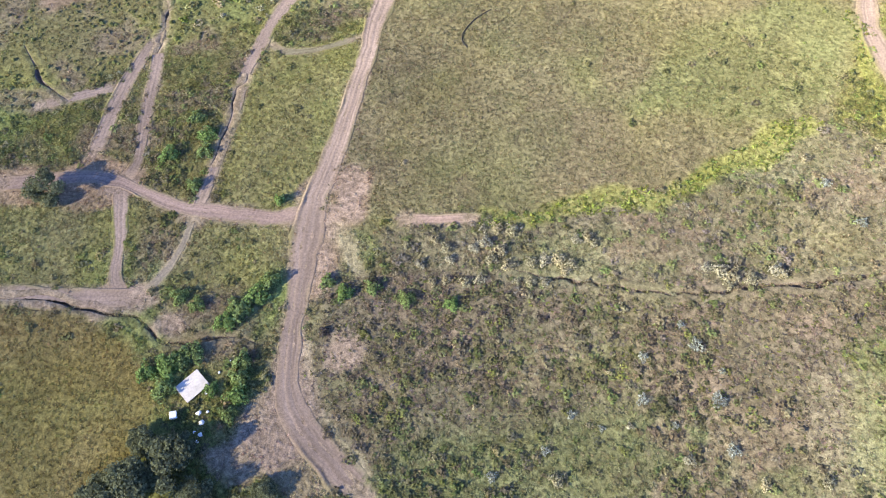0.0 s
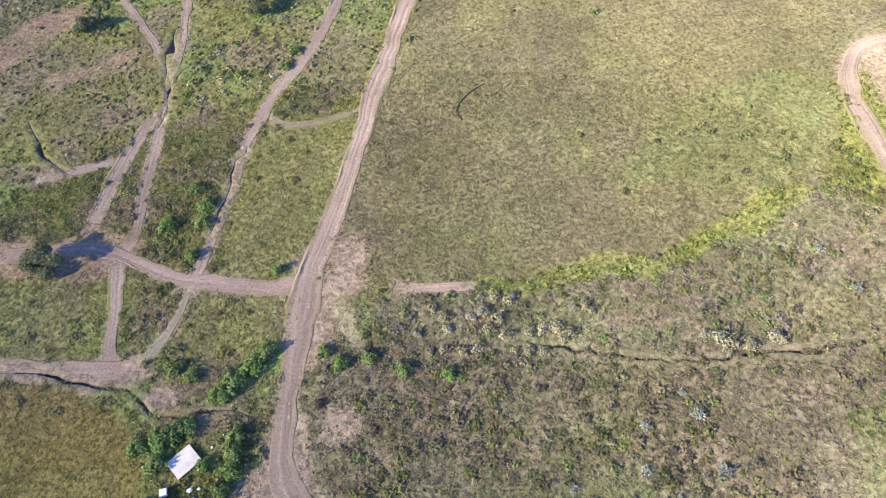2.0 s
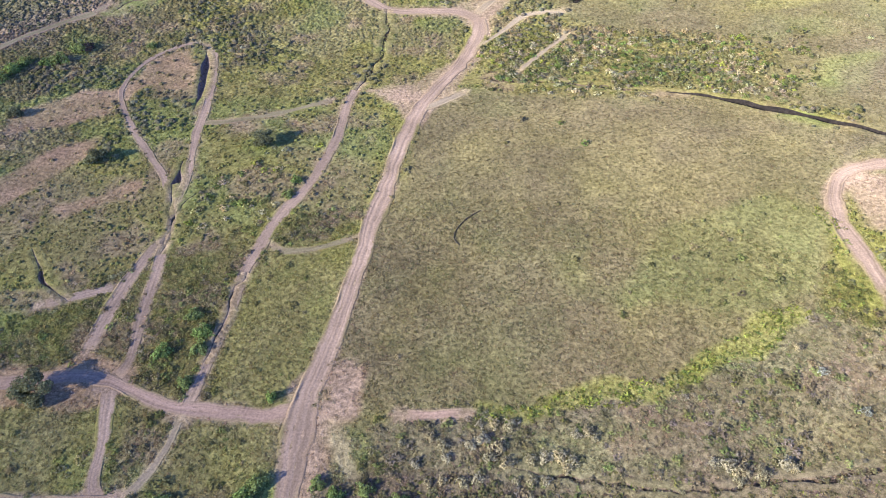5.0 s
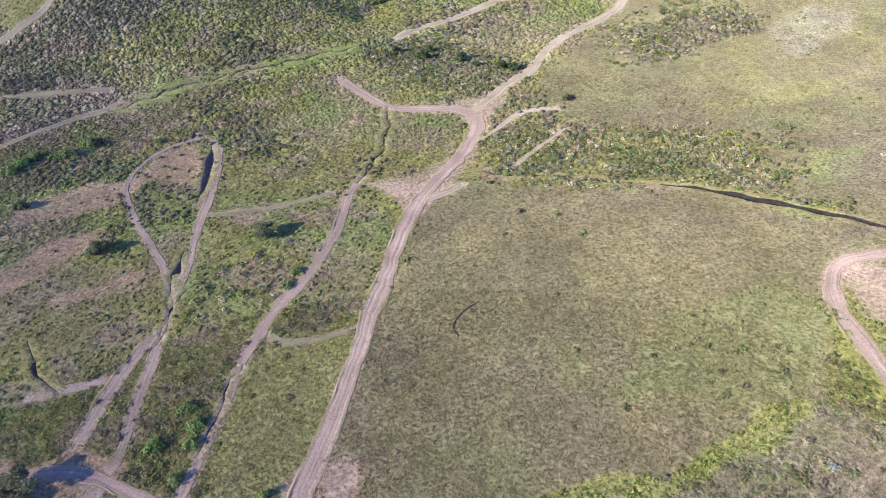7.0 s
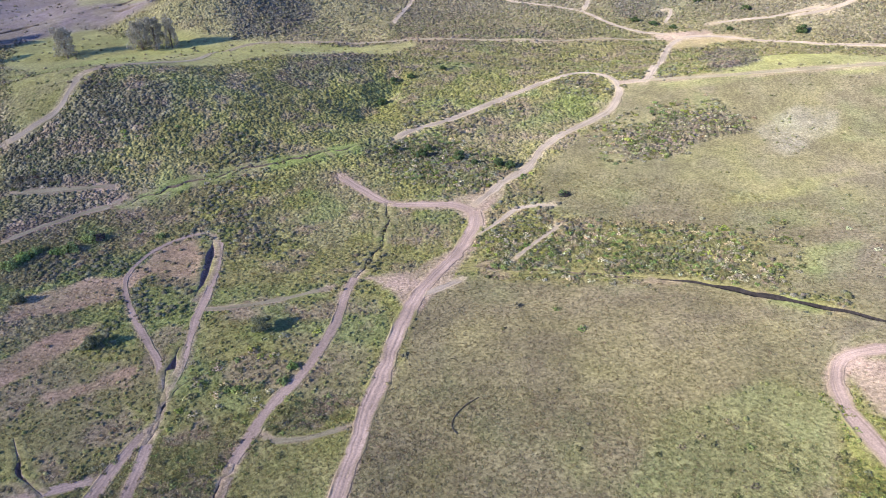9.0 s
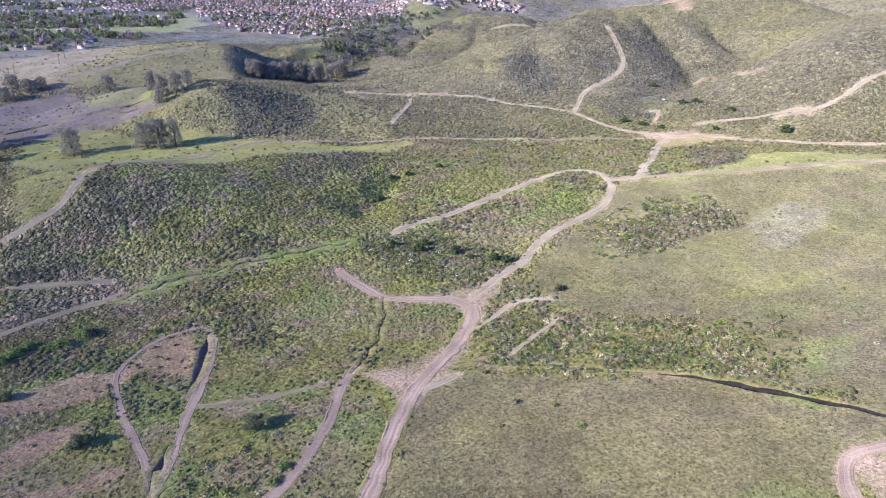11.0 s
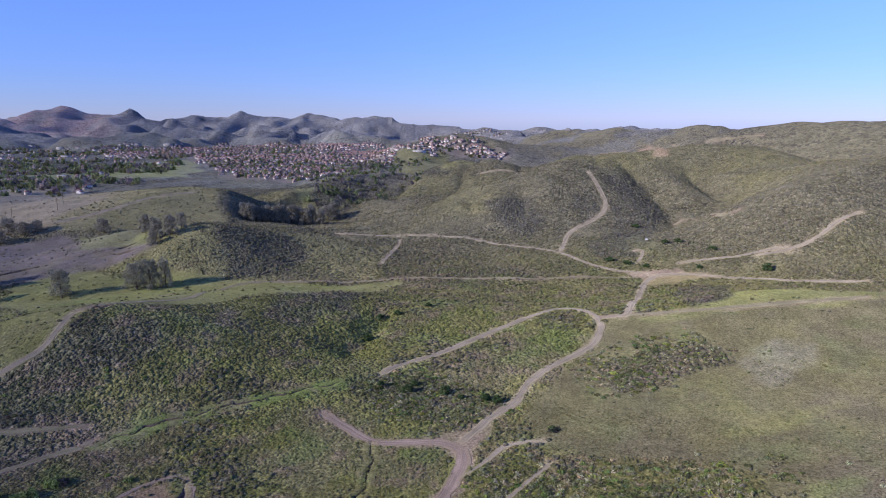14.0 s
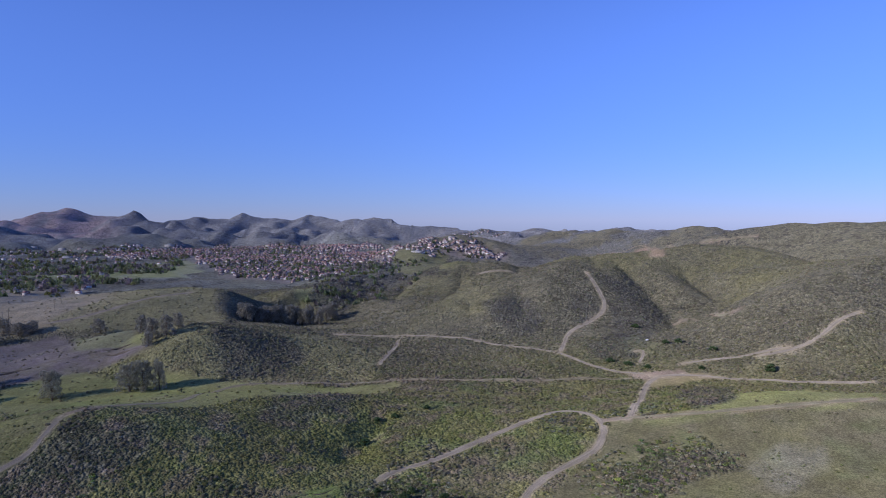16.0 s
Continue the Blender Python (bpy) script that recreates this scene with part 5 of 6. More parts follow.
def sage(name, label, spots, patchy, size_low, size_high, clumps, seed):
    rng = np.random.default_rng(seed)
    x, y = spots
    ground_tone, thick = cover(x, y)
    chance = thick ** 1.2 * np.clip(0.66 + patchy * fbm(x, y, 9, 301, 3), 0.12, 1.3)
    if clumps is mid_clumps:
        open_grass = 1 - np.maximum(ramp(fbm(x, y, 34, 307, 3), 0.08, 0.30), np.clip((0.135 - ground_tone[:, 0]) / 0.035, 0, 1))
        chance = chance * (1 - 0.30 * open_grass)
    stay = (rng.uniform(0, 1, len(x)) < chance) & (off_track(x, y) > 0.25)
    x, y, ground_tone = x[stay], y[stay], ground_tone[stay]
    south, pale = (inside(x, y, AREAS[k][0], 3.0)[:, None] for k in (2, 1))
    mixed = pick(rng, len(x), ((OLIVE, 6), (LEAF, 4), (DARK, 2), (GREY * 0.75, 2), (STRAW * 0.8, 1), (BARK, 1)))
    brown = pick(rng, len(x), ((OLIVE, 5), (BARK, 2.5), (LEAF, 3), (STRAW * 0.75, 1.2), (PLUM, 1.2), (GREY * 0.75, 1.2), (LIME * 0.8, 0.9)))
    light = pick(rng, len(x), ((GREY * 0.8, 2.5), (OLIVE, 4), (STRAW * 0.8, 1), (LIME * 0.8, 0.8), (PLUM * 1.5, 2), (LEAF * 1.2, 3.5)))
    tone = mixed + (0.95 * brown - mixed) * south
    tone = tone + (light - tone) * pale
    tone = 0.55 * 1.48 * tone + 0.45 * ground_tone * rng.uniform(0.75, 1.15, (len(x), 1))
    dusk = np.clip((0.135 - ground_tone[:, :1]) / 0.035, 0, 1)
    tone = tone + (PLUM * rng.uniform(0.8, 1.2, (len(x), 1)) - tone) * dusk * 0.85
    size = size_low + (size_high - size_low) * rng.uniform(0, 1, len(x)) ** 1.9
    if clumps is mid_clumps:
        # thickets of grey and purple bushes; between them low growth close to the grass in colour
        thicket = np.maximum(ramp(fbm(x, y, 34, 307, 3), 0.18, 0.38), np.maximum(dusk[:, 0], inside(x, y, AREAS[THICKET_AT][0], 4.0)))[:, None]
        grey = pick(rng, len(x), ((GREY * 0.65, 2), (np.array((0.150, 0.150, 0.125)), 2.5), (PLUM * 1.3, 3), (BARK * 1.1, 1.5), (OLIVE, 3.5)))
        low = 0.38 * tone + 0.76 * ground_tone * rng.uniform(0.8, 1.15, (len(x), 1)) * (0.92, 1.0, 0.85)
        tone = low + (grey - low) * thicket * 0.65
        size = size * (0.56 + 0.38 * thicket[:, 0] + 0.16 * ramp(np.hypot(x, y), 180, 300))
    me = plant_mesh(name, x, y, size, rng.uniform(0.45, 0.75, len(x)), tone, clumps, seed + 1, 0.2)
    tagged(new(name, me), label, "scrub", kind="stuff")


sage("sage_scrub", "low sage scrub of olive, brown and grey bushes", wedge(rng, 1.9, 0, 115), 1.7, 0.2, 1.05, near_clumps, 21)
sage("slope_scrub", "dense low brush on the valley slopes", wedge(rng, 1.25, 115, 330), 0.9, 0.38, 1.25, mid_clumps, 23)

# taller bushes on the bank behind the field, in drifts of one sort
bx, by = wedge(rng, 0.62, 115, 330)
bank = np.maximum(inside(bx, by, AREAS[BUSHY_AT][0], 14.0), 0.8 * inside(bx, by, AREAS[BUSHY_AT + 1][0], 12.0))
bank = np.maximum(bank, 0.9 * inside(bx, by, AREAS[THICKET_AT][0], 8.0)) ** 1.5
bank = np.maximum(bank, 0.2 * ramp(fbm(bx, by, 40, 355, 3), 0.22, 0.42) * cover(bx, by)[1])
gloom = np.clip((0.135 - cover(bx, by)[0][:, 0]) / 0.03, 0, 1)
bank = np.maximum(bank, 0.6 * gloom)
stay = (rng.uniform(0, 1, len(bx)) < bank * np.clip(0.75 + 1.1 * fbm(bx, by, 14, 351, 2), 0.05, 1)) & (off_track(bx, by) > 0.8)
bx, by, gloom = bx[stay], by[stay], gloom[stay][:, None]
drift = (fbm(bx, by, 12, 353, 2) + 0.25 * rng.normal(size=len(bx)))[:, None]
cool = pick(rng, len(bx), ((OLIVE * 1.2, 3), (LEAF, 2), (GREY * 0.7, 2), (DARK * 1.5, 1)))
warm = pick(rng, len(bx), ((LIME * 0.85, 2), (STRAW, 2), (GREY, 4), (OLIVE * 1.4, 2)))
purple = pick(rng, len(bx), ((PLUM * 1.15, 4), (BARK * 0.9, 2), (GREY * 0.6, 2), (DARK * 1.2, 1)))
tone = 1.45 * np.where(drift > 0.05, warm, cool)
tone = tone + (purple - tone) * gloom
me = plant_mesh("bank_bushes", bx, by, rng.uniform(0.55, 1.25, len(bx)), rng.uniform(0.6, 0.95, len(bx)), tone, near_clumps, 33, 0.3)
tagged(new("bank_bushes", me), "waist-high grey, olive and yellow-green bushes on the bank", "bushes", kind="stuff")

# scrub on the hills beyond
hx, hy = two_rings(rng, 0.30, 0.12, 560, 1050)
far_off = np.hypot(hx, hy) > 325
hx, hy = hx[far_off], hy[far_off]
hc, hs = cover(hx, hy)
stay = rng.uniform(0, 1, len(hx)) < hs * np.clip(0.8 + 0.7 * fbm(hx, hy, 40, 303, 3), 0.3, 1.2)
hx, hy, hc = hx[stay], hy[stay], hc[stay]
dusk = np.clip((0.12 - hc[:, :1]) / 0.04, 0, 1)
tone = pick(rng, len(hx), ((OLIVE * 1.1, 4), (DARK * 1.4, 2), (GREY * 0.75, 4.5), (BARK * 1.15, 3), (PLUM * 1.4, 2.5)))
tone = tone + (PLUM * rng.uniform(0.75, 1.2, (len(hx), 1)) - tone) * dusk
far_clumps = [dome_clump(5, 2, 140 + k) for k in range(10)]
me = plant_mesh("hill_scrub", hx, hy, (0.42 + 0.80 * rng.uniform(0, 1, len(hx)) ** 1.6) * (0.85 + hy / 1600), rng.uniform(0.55, 0.9, len(hx)), 0.6 * tone + 0.62 * hc, far_clumps, 8, 0.25)
tagged(new("hill_scrub", me), "grey-green brush covering the far hillsides", "scrub", kind="stuff")

# wild mustard in flower along the field's edge
mx, my = wedge(rng, 3.5, 20, 130)
strong = np.maximum(inside(mx, my, AREAS[MUSTARD_AT][0], 1.6), 0.5 * inside(mx, my, AREAS[MUSTARD_AT + 1][0], 1.6))
stay = rng.uniform(0, 1, len(mx)) < strong * np.clip(0.7 + fbm(mx, my, 4, 311, 2), 0, 1)
mx, my = mx[stay], my[stay]
tone = pick(rng, len(mx), ((np.array((0.22, 0.25, 0.06)), 3), (LIME * 0.9, 2), (LEAF * 1.2, 3)))
me = plant_mesh("mustard_flowers", mx, my, rng.uniform(0.18, 0.5, len(mx)), rng.uniform(0.7, 1.2, len(mx)), tone, tufts, 10, 0.3)
tagged(new("mustard_flowers", me), "bright yellow-green wild mustard along the field edge", "flowers", kind="stuff")


# ---- single trees and bushes ----
def part(name, me, mat, parent, label=""):
    ob = new(name, me)
    if mat is not None:
        me.materials.append(mat)
    ob.parent = parent
    return tagged(ob, label)


def limb_arrays(path, radii, sides=7):
    """A tapered tube along a path."""
    path = np.array(path, float)
    ang = np.linspace(0, 2 * math.pi, sides, endpoint=False)
    rings = np.stack([np.stack([p[0] + r * np.cos(ang), p[1] + r * np.sin(ang), np.full(sides, p[2])], 1) for p, r in zip(path, radii)])
    k = np.arange(len(path) - 1)[:, None] * sides + np.arange(sides)[None, :]
    nxt = np.arange(len(path) - 1)[:, None] * sides + (np.arange(sides)[None, :] + 1) % sides
    return rings.reshape(-1, 3), np.stack([k, nxt, nxt + sides, k + sides], -1).reshape(-1, 4)


def join_arrays(pieces):
    co, fa, n = [], [], 0
    for c, f in pieces:
        co.append(c), fa.append(f + n)
        n += len(c)
    return np.vstack(co), np.vstack(fa)


def crown_arrays(seed, blobs, leaves, leaf, colour):
    """Leaves in uneven clusters (x, y, z, radius), lit and dark ones mixed."""
    rng = np.random.default_rng(seed)
    co, col = [], []
    for bx, by, bz, br in blobs:
        d = rng.normal(size=(leaves, 3))
        d /= np.linalg.norm(d, axis=1)[:, None]
        at = np.array((bx, by, bz)) + d * br * rng.uniform(0.55, 1.05, (leaves, 1)) * (1, 1, 0.85)
        face = d + 0.45 * rng.normal(size=(leaves, 3))
        a = np.cross(face, rng.normal(size=(leaves, 3)))
        a /= np.linalg.norm(a, axis=1)[:, None]
        b = np.cross(a, face)
        b /= np.linalg.norm(b, axis=1)[:, None]
        s = leaf * rng.uniform(0.6, 1.4, (leaves, 1))
        co.append(np.stack([at + a * s, at - a * s * 0.6 + b * s * 0.8, at - a * s * 0.6 - b * s * 0.8], 1).reshape(-1, 3))
        col.append(np.repeat(np.array(colour) * rng.uniform(0.6, 1.4, (leaves, 1)), 3, axis=0))
    co, col = np.vstack(co), np.clip(np.vstack(col), 0.01, 1)
    return co, np.arange(len(co)).reshape(-1, 3), col


WOOD = plain_material("bark", (0.16, 0.125, 0.095), 6.0, 0.6, 1.3, relief=0.02)
CANVAS = plain_material("weathered_white_sheet", (0.66, 0.61, 0.57), 3.0, 0.9, 1.06, rough=0.6, other=(0.52, 0.47, 0.42), amount=0.5, other_scale=0.8)
PLASTIC = plain_material("white_plastic", (0.80, 0.80, 0.80), 5.0, 0.9, 1.05, rough=0.45, spec=0.4)


def tree(name, seed, radius, height, colour, leaves, leaf, tall=False):
    """Trunk with limbs, and a crown of leaf clusters about them."""
    rng = np.random.default_rng(seed)
    root = new(name)
    wood, blobs = [], []
    n = 16 if tall else 9
    lean = rng.uniform(-0.08, 0.08, 2) * height
    wood.append(limb_arrays([(0, 0, -0.4), (lean[0] * 0.3, lean[1] * 0.3, height * 0.3), (lean[0], lean[1], height * 0.72)], [0.05 * height * 0.7, 0.035 * height * 0.7, 0.015 * height]))
    for k in range(n):
        a = k * 2.4 + rng.uniform(-0.4, 0.4)
        up = (0.1 + 0.85 * (k + 0.5) / n) if tall else rng.uniform(0.22, 0.78)
        out = radius * rng.uniform(0.35, 0.72) * (1.25 - up * 0.6 if tall else 1)
        tip = np.array((lean[0] + out * math.cos(a), lean[1] + out * math.sin(a), height * up))
        start = np.array((lean[0] * 0.5, lean[1] * 0.5, height * up * 0.6))
        wood.append(limb_arrays([start, (start + tip) / 2 + (0, 0, 0.06 * height), tip], [0.014 * height, 0.010 * height, 0.005 * height], 5))
        blobs.append((*tip, radius * rng.uniform(0.28, 0.46)))
    blobs.append((lean[0], lean[1], height * 0.82, radius * 0.42))
    co, fa = join_arrays(wood)
    part("trunk", array_mesh("trunk", co, fa, None, True), WOOD, root)
    co, fa, col = crown_arrays(seed + 1, blobs, leaves, leaf, colour)
    co[:, 2] = np.maximum(co[:, 2], 0.02)
    part("crown", array_mesh("crown", co, fa, col), CROWN, root)
    return root


def planted(made, spots, unit_r, unit_h, label, category, group, seed):
    """Set copies of the made trees at the spots, turned, and sized to each."""
    rng = np.random.default_rng(seed)
    for k, (x, y, *size) in enumerate(spots):
        r, h = size[0], size[1] if len(size) > 1 else size[0]
        m = Matrix.LocRotScale((x, y, float(on_ground(x, y))), Euler((0, 0, rng.uniform(0, 6.28))), (r / unit_r, r / unit_r, h / unit_h))
        source = made[k % len(made)]
        ob = source if k < len(made) else copy_thing(source, m)
        ob.matrix_basis = m
        tagged(ob, label, category, group)


planted([tree("oak_tree", 31 + 3 * k, 3.0, 4.0, (0.165, 0.180, 0.105), 420, 0.17) for k in range(4)], OAKS, 3.0, 4.0,
        "dark evergreen oak with a dense round crown", "tree", "dark round trees", 1)
planted([tree("valley_tree", 61 + 3 * k, 2.0, 2.8, (0.095, 0.138, 0.058), 260, 0.15) for k in range(4)], VALLEY_TREES, 2.0, 2.8,
        "small dark green tree on the valley slope", "tree", "valley trees", 2)
planted([tree("gum_tree", 91 + 3 * k, 7.0, 16.0, (0.28, 0.27, 0.21), 220, 0.34, tall=True) for k in range(4)], GUMS, 7.0, 16.0,
        "tall grey-green gum tree on open grass", "tree", "gum trees on the meadow", 3)
planted([tree("river_tree", 121 + 3 * k, 7.5, 16.0, (0.29, 0.27, 0.22), 150, 0.44, tall=True) for k in range(4)], GROVE, 7.5, 16.0,
        "tall dark tree in the grove along the river", "tree", "river grove", 4)


def bush(name, seed, colour, leaves=110, leaf=0.3, spiky=0.0, flat=0.8):
    """A leafy bush one metre in radius on a few woody stems."""
    rng = np.random.default_rng(seed)
    root = new(name)
    stems = []
    for k in range(5):
        a = k * 1.26 + rng.uniform(-0.3, 0.3)
        stems.append(limb_arrays([(0.06 * math.cos(a), 0.06 * math.sin(a), -0.1), (0.3 * math.cos(a), 0.3 * math.sin(a), 0.3), (0.6 * math.cos(a), 0.6 * math.sin(a), 0.5)], [0.04, 0.03, 0.015], 5))
    co, fa = join_arrays(stems)
    part("stems", array_mesh("stems", co, fa, None, True), WOOD, root)
    tri = leaf_clump(leaves, seed, leaf, flat, spiky)
    col = np.repeat(np.array(colour) * rng.uniform(0.65, 1.4, (leaves, 1)), 3, axis=0)
    part("foliage", array_mesh("foliage", tri.reshape(-1, 3), np.arange(leaves * 3).reshape(-1, 3), np.clip(col, 0.01, 1)), PLANTS, root)
    return root


planted([bush("green_bush", 151 + k, (0.165, 0.240, 0.080) if k % 2 else (0.180, 0.235, 0.090), 620, 0.13) for k in range(5)], BUSHES, 1.0, 0.8,
        "leafy green bush among grass by the tracks", "bush", "green bushes", 5)
planted([bush("silver_bush", 171 + k, (0.31, 0.33, 0.28), 300, 0.14, 0.6) for k in range(3)], [(x, y, r, r * 0.75) for x, y, r in SILVER], 1.0, 0.8,
        "silver-leaved bush standing in brown scrub", "bush", "silver bushes", 6)
planted([bush("pale_bush", 181 + k, ((0.37, 0.33, 0.21), (0.31, 0.29, 0.19), (0.34, 0.32, 0.23))[k], 320, 0.13) for k in range(3)], [(x, y, r * 1.25, r * 1.0) for x, y, r in PALE_BUSHES], 1.0, 0.8,
        "pale flowering bush with straw-coloured heads", "bush", "pale bushes", 7)

planted([bush("dead_bush", 191 + k, (0.075, 0.066, 0.066), 420, 0.12, 0.5) for k in range(2)], DEAD_BUSHES, 1.0, 0.8,
        "bare dark bush standing in dry grass", "bush", "dead bushes", 8)


# ---- the dumped things by the track ----
def slab(w, d, h, bevel):
    bm = bmesh.new()
    bmesh.ops.create_cube(bm, size=1.0, matrix=Matrix.Diagonal((w, d, h, 1)))
    bmesh.ops.bevel(bm, geom=list(bm.edges), offset=bevel, segments=2, affect="EDGES")
    return bm


def mesh_of(name, bm):
    me = bpy.data.meshes.new(name)
    bm.to_mesh(me)
    bm.free()
    return me


panel = new("roof_panel")
panel.matrix_world = pose(-37.5, 32.4, float(on_ground(-37.5, 32.4)) + 0.32, 2.0, -1.5, -45.5)
part("sheet", mesh_of("sheet", slab(3.35, 4.05, 0.10, 0.03)), CANVAS, panel)
for k in range(2):
    seam = mesh_of("seam", slab(0.035, 3.95, 0.025, 0.008))
    part("seam", seam, CANVAS, panel).location = (-0.56 + 1.12 * k, 0, 0.055)
for x, y in ((-1.45, -1.8), (1.45, -1.8), (-1.45, 1.8), (1.45, 1.8)):
    part("block", mesh_of("block", slab(0.28, 0.28, 0.42, 0.03)), WOOD, panel).location = (x, y, -0.26)
tagged(panel, "weathered white roof panel lying low over the grass", "roof panel")

box = new("storage_box")
box.matrix_world = pose(-39.4, 27.9, float(on_ground(-39.4, 27.9)) + 0.36, 0, 0, 12)
part("body", mesh_of("body", slab(0.95, 1.0, 0.72, 0.06)), PLASTIC, box)
part("lid", mesh_of("lid", slab(1.05, 1.1, 0.12, 0.04)), PLASTIC, box).location = (0, 0, 0.40)
tagged(box, "white plastic storage box on bare ground", "box")


def rubbish_bag(seed):
    rng = np.random.default_rng(seed)
    bm = bmesh.new()
    bmesh.ops.create_icosphere(bm, subdivisions=2, radius=1.0)
    for v in bm.verts:
        v.co *= 0.75 + 0.5 * rng.uniform() * (0.6 + 0.4 * math.sin(3 * v.co.x + seed))
        v.co.z *= 0.5
    return mesh_of("rubbish_bag", bm)


for k, (x, y, size) in enumerate(LITTER_BAGS):
    me = rubbish_bag(k)
    me.materials.append(PLASTIC)
    bag = new("rubbish_bag", me)
    bag.matrix_world = Matrix.LocRotScale((x, y, float(on_ground(x, y)) + 0.3 * size), Euler((0, 0, k)), (size, size * 0.8, size))
    tagged(bag, "crumpled white plastic rubbish lying on the ground", "rubbish", "dumped rubbish")


# a narrow curved rut in the field, drawn as an added dark tube
RUT_TONE = plain_material("rut_tone", (0.045, 0.040, 0.034), 4.0, 0.8, 1.3, rough=0.6)
RUT_LINE = ((9.7, 110.7), (6.6, 108.2), (4.5, 105.4), (3.7, 102.7), (4.7, 100.4))


def hose(line, thick):
    """A dark tube laid along a line on the grass, standing in for a narrow rut."""
    p = line_points(line, 0.4)
    z = on_ground(p[:, 0], p[:, 1]) + 0.12 + 0.05 * vnoise(p[:, 0], p[:, 1], 1.0, 611)
    d = np.gradient(p, axis=0)
    side = np.stack([d[:, 1], -d[:, 0]], 1) / np.linalg.norm(d, axis=1)[:, None]
    ang = np.linspace(0, 2 * math.pi, 9)[None, :]
    x, y = p[:, :1] + side[:, :1] * thick * np.cos(ang), p[:, 1:] + side[:, 1:] * thick * np.cos(ang)
    me = array_mesh("hose", np.stack([x, y, z[:, None] + thick * np.sin(ang)], -1).reshape(-1, 3), strips(*x.shape), None, True)
    me.materials.append(RUT_TONE)
    return tagged(new("hose", me), "thin dark tube in place of a curved rut in dry grass", "hose")


hose(RUT_LINE, 0.08)


# ---- power poles over the plain, and a trailer in the valley ----
for k, (x, y, high) in enumerate(POLES):
    pole = new("power_pole")
    pole.matrix_basis = pose(x, y, float(on_ground(x, y)), 0, 0, 20)
    co, fa = limb_arrays([(0, 0, -1), (0, 0, high * 0.5), (0, 0, high)], [0.22, 0.19, 0.15], 8)
    part("post", array_mesh("post", co, fa, None, True), WOOD, pole)
    for z in (high - 0.6, high - 1.7):
        part("crossarm", mesh_of("crossarm", slab(2.6, 0.16, 0.18, 0.02)), WOOD, pole).location = (0, 0.15, z)
    tagged(pole, "wooden power pole with two crossarms on open ground", "power pole", "power poles")

x, y, _ = TRAILER_AT[0]
trailer = new("trailer")
trailer.matrix_basis = pose(x, y, float(on_ground(x, y)) + 0.5, 0, 0, 15)
part("body", mesh_of("body", slab(1.9, 1.2, 0.9, 0.1)), PLASTIC, trailer).location = (0, 0, 0.6)
for side in (-1, 1):
    bm = bmesh.new()
    bmesh.ops.create_cone(bm, cap_ends=True, segments=16, radius1=0.32, radius2=0.32, depth=0.2, matrix=Matrix.Rotation(radians(90), 4, "X"))
    part("wheel", mesh_of("wheel", bm), WOOD, trailer).location = (0.2, side * 0.62, -0.2)
tagged(trailer, "small white trailer parked on grass in the valley", "trailer")


# ---- the town: houses in rows, shops, and the trees between them ----
STUCCO = cover_material("stucco_and_tiles", 0.5, 0.05, 0.0)
WALLS = ((0.58, 0.50, 0.45), (0.72, 0.68, 0.64), (0.50, 0.41, 0.36), (0.62, 0.54, 0.50))
TILES = ((0.30, 0.180, 0.165), (0.25, 0.180, 0.175), (0.21, 0.175, 0.18), (0.34, 0.215, 0.195))


def box_arrays(x0, x1, y0, y1, z0, z1):
    co = np.array([(x, y, z) for z in (z0, z1) for x, y in ((x0, y0), (x1, y0), (x1, y1), (x0, y1))], float)
    return co, np.array([(0, 1, 5, 4), (1, 2, 6, 5), (2, 3, 7, 6), (3, 0, 4, 7), (4, 5, 6, 7), (3, 2, 1, 0)])


def hip_arrays(x0, x1, y0, y1, z0, rise, ridge):
    """A roof with eaves and a ridge along x; ridge 1 makes gables, less makes hips."""
    m, cx, half = (y0 + y1) / 2, (x0 + x1) / 2, (x1 - x0) / 2 * ridge
    co = np.array([(x0, y0, z0), (x1, y0, z0), (x1, y1, z0), (x0, y1, z0), (cx - half, m, z0 + rise), (cx + half, m, z0 + rise),
                   (x0, y0, z0 - 0.3), (x1, y0, z0 - 0.3), (x1, y1, z0 - 0.3), (x0, y1, z0 - 0.3)])
    return co, np.array([(0, 1, 5, 4), (2, 3, 4, 5), (1, 2, 5, 5), (3, 0, 4, 4), (6, 7, 1, 0), (7, 8, 2, 1), (8, 9, 3, 2), (9, 6, 0, 3), (9, 8, 7, 6)])


def tri_split(co, quads):
    """Quads to triangles, without the empty ones."""
    t = np.vstack([quads[:, (0, 1, 2)], quads[:, (0, 2, 3)]])
    return co, t[(t[:, 0] != t[:, 1]) & (t[:, 1] != t[:, 2]) & (t[:, 2] != t[:, 0])]


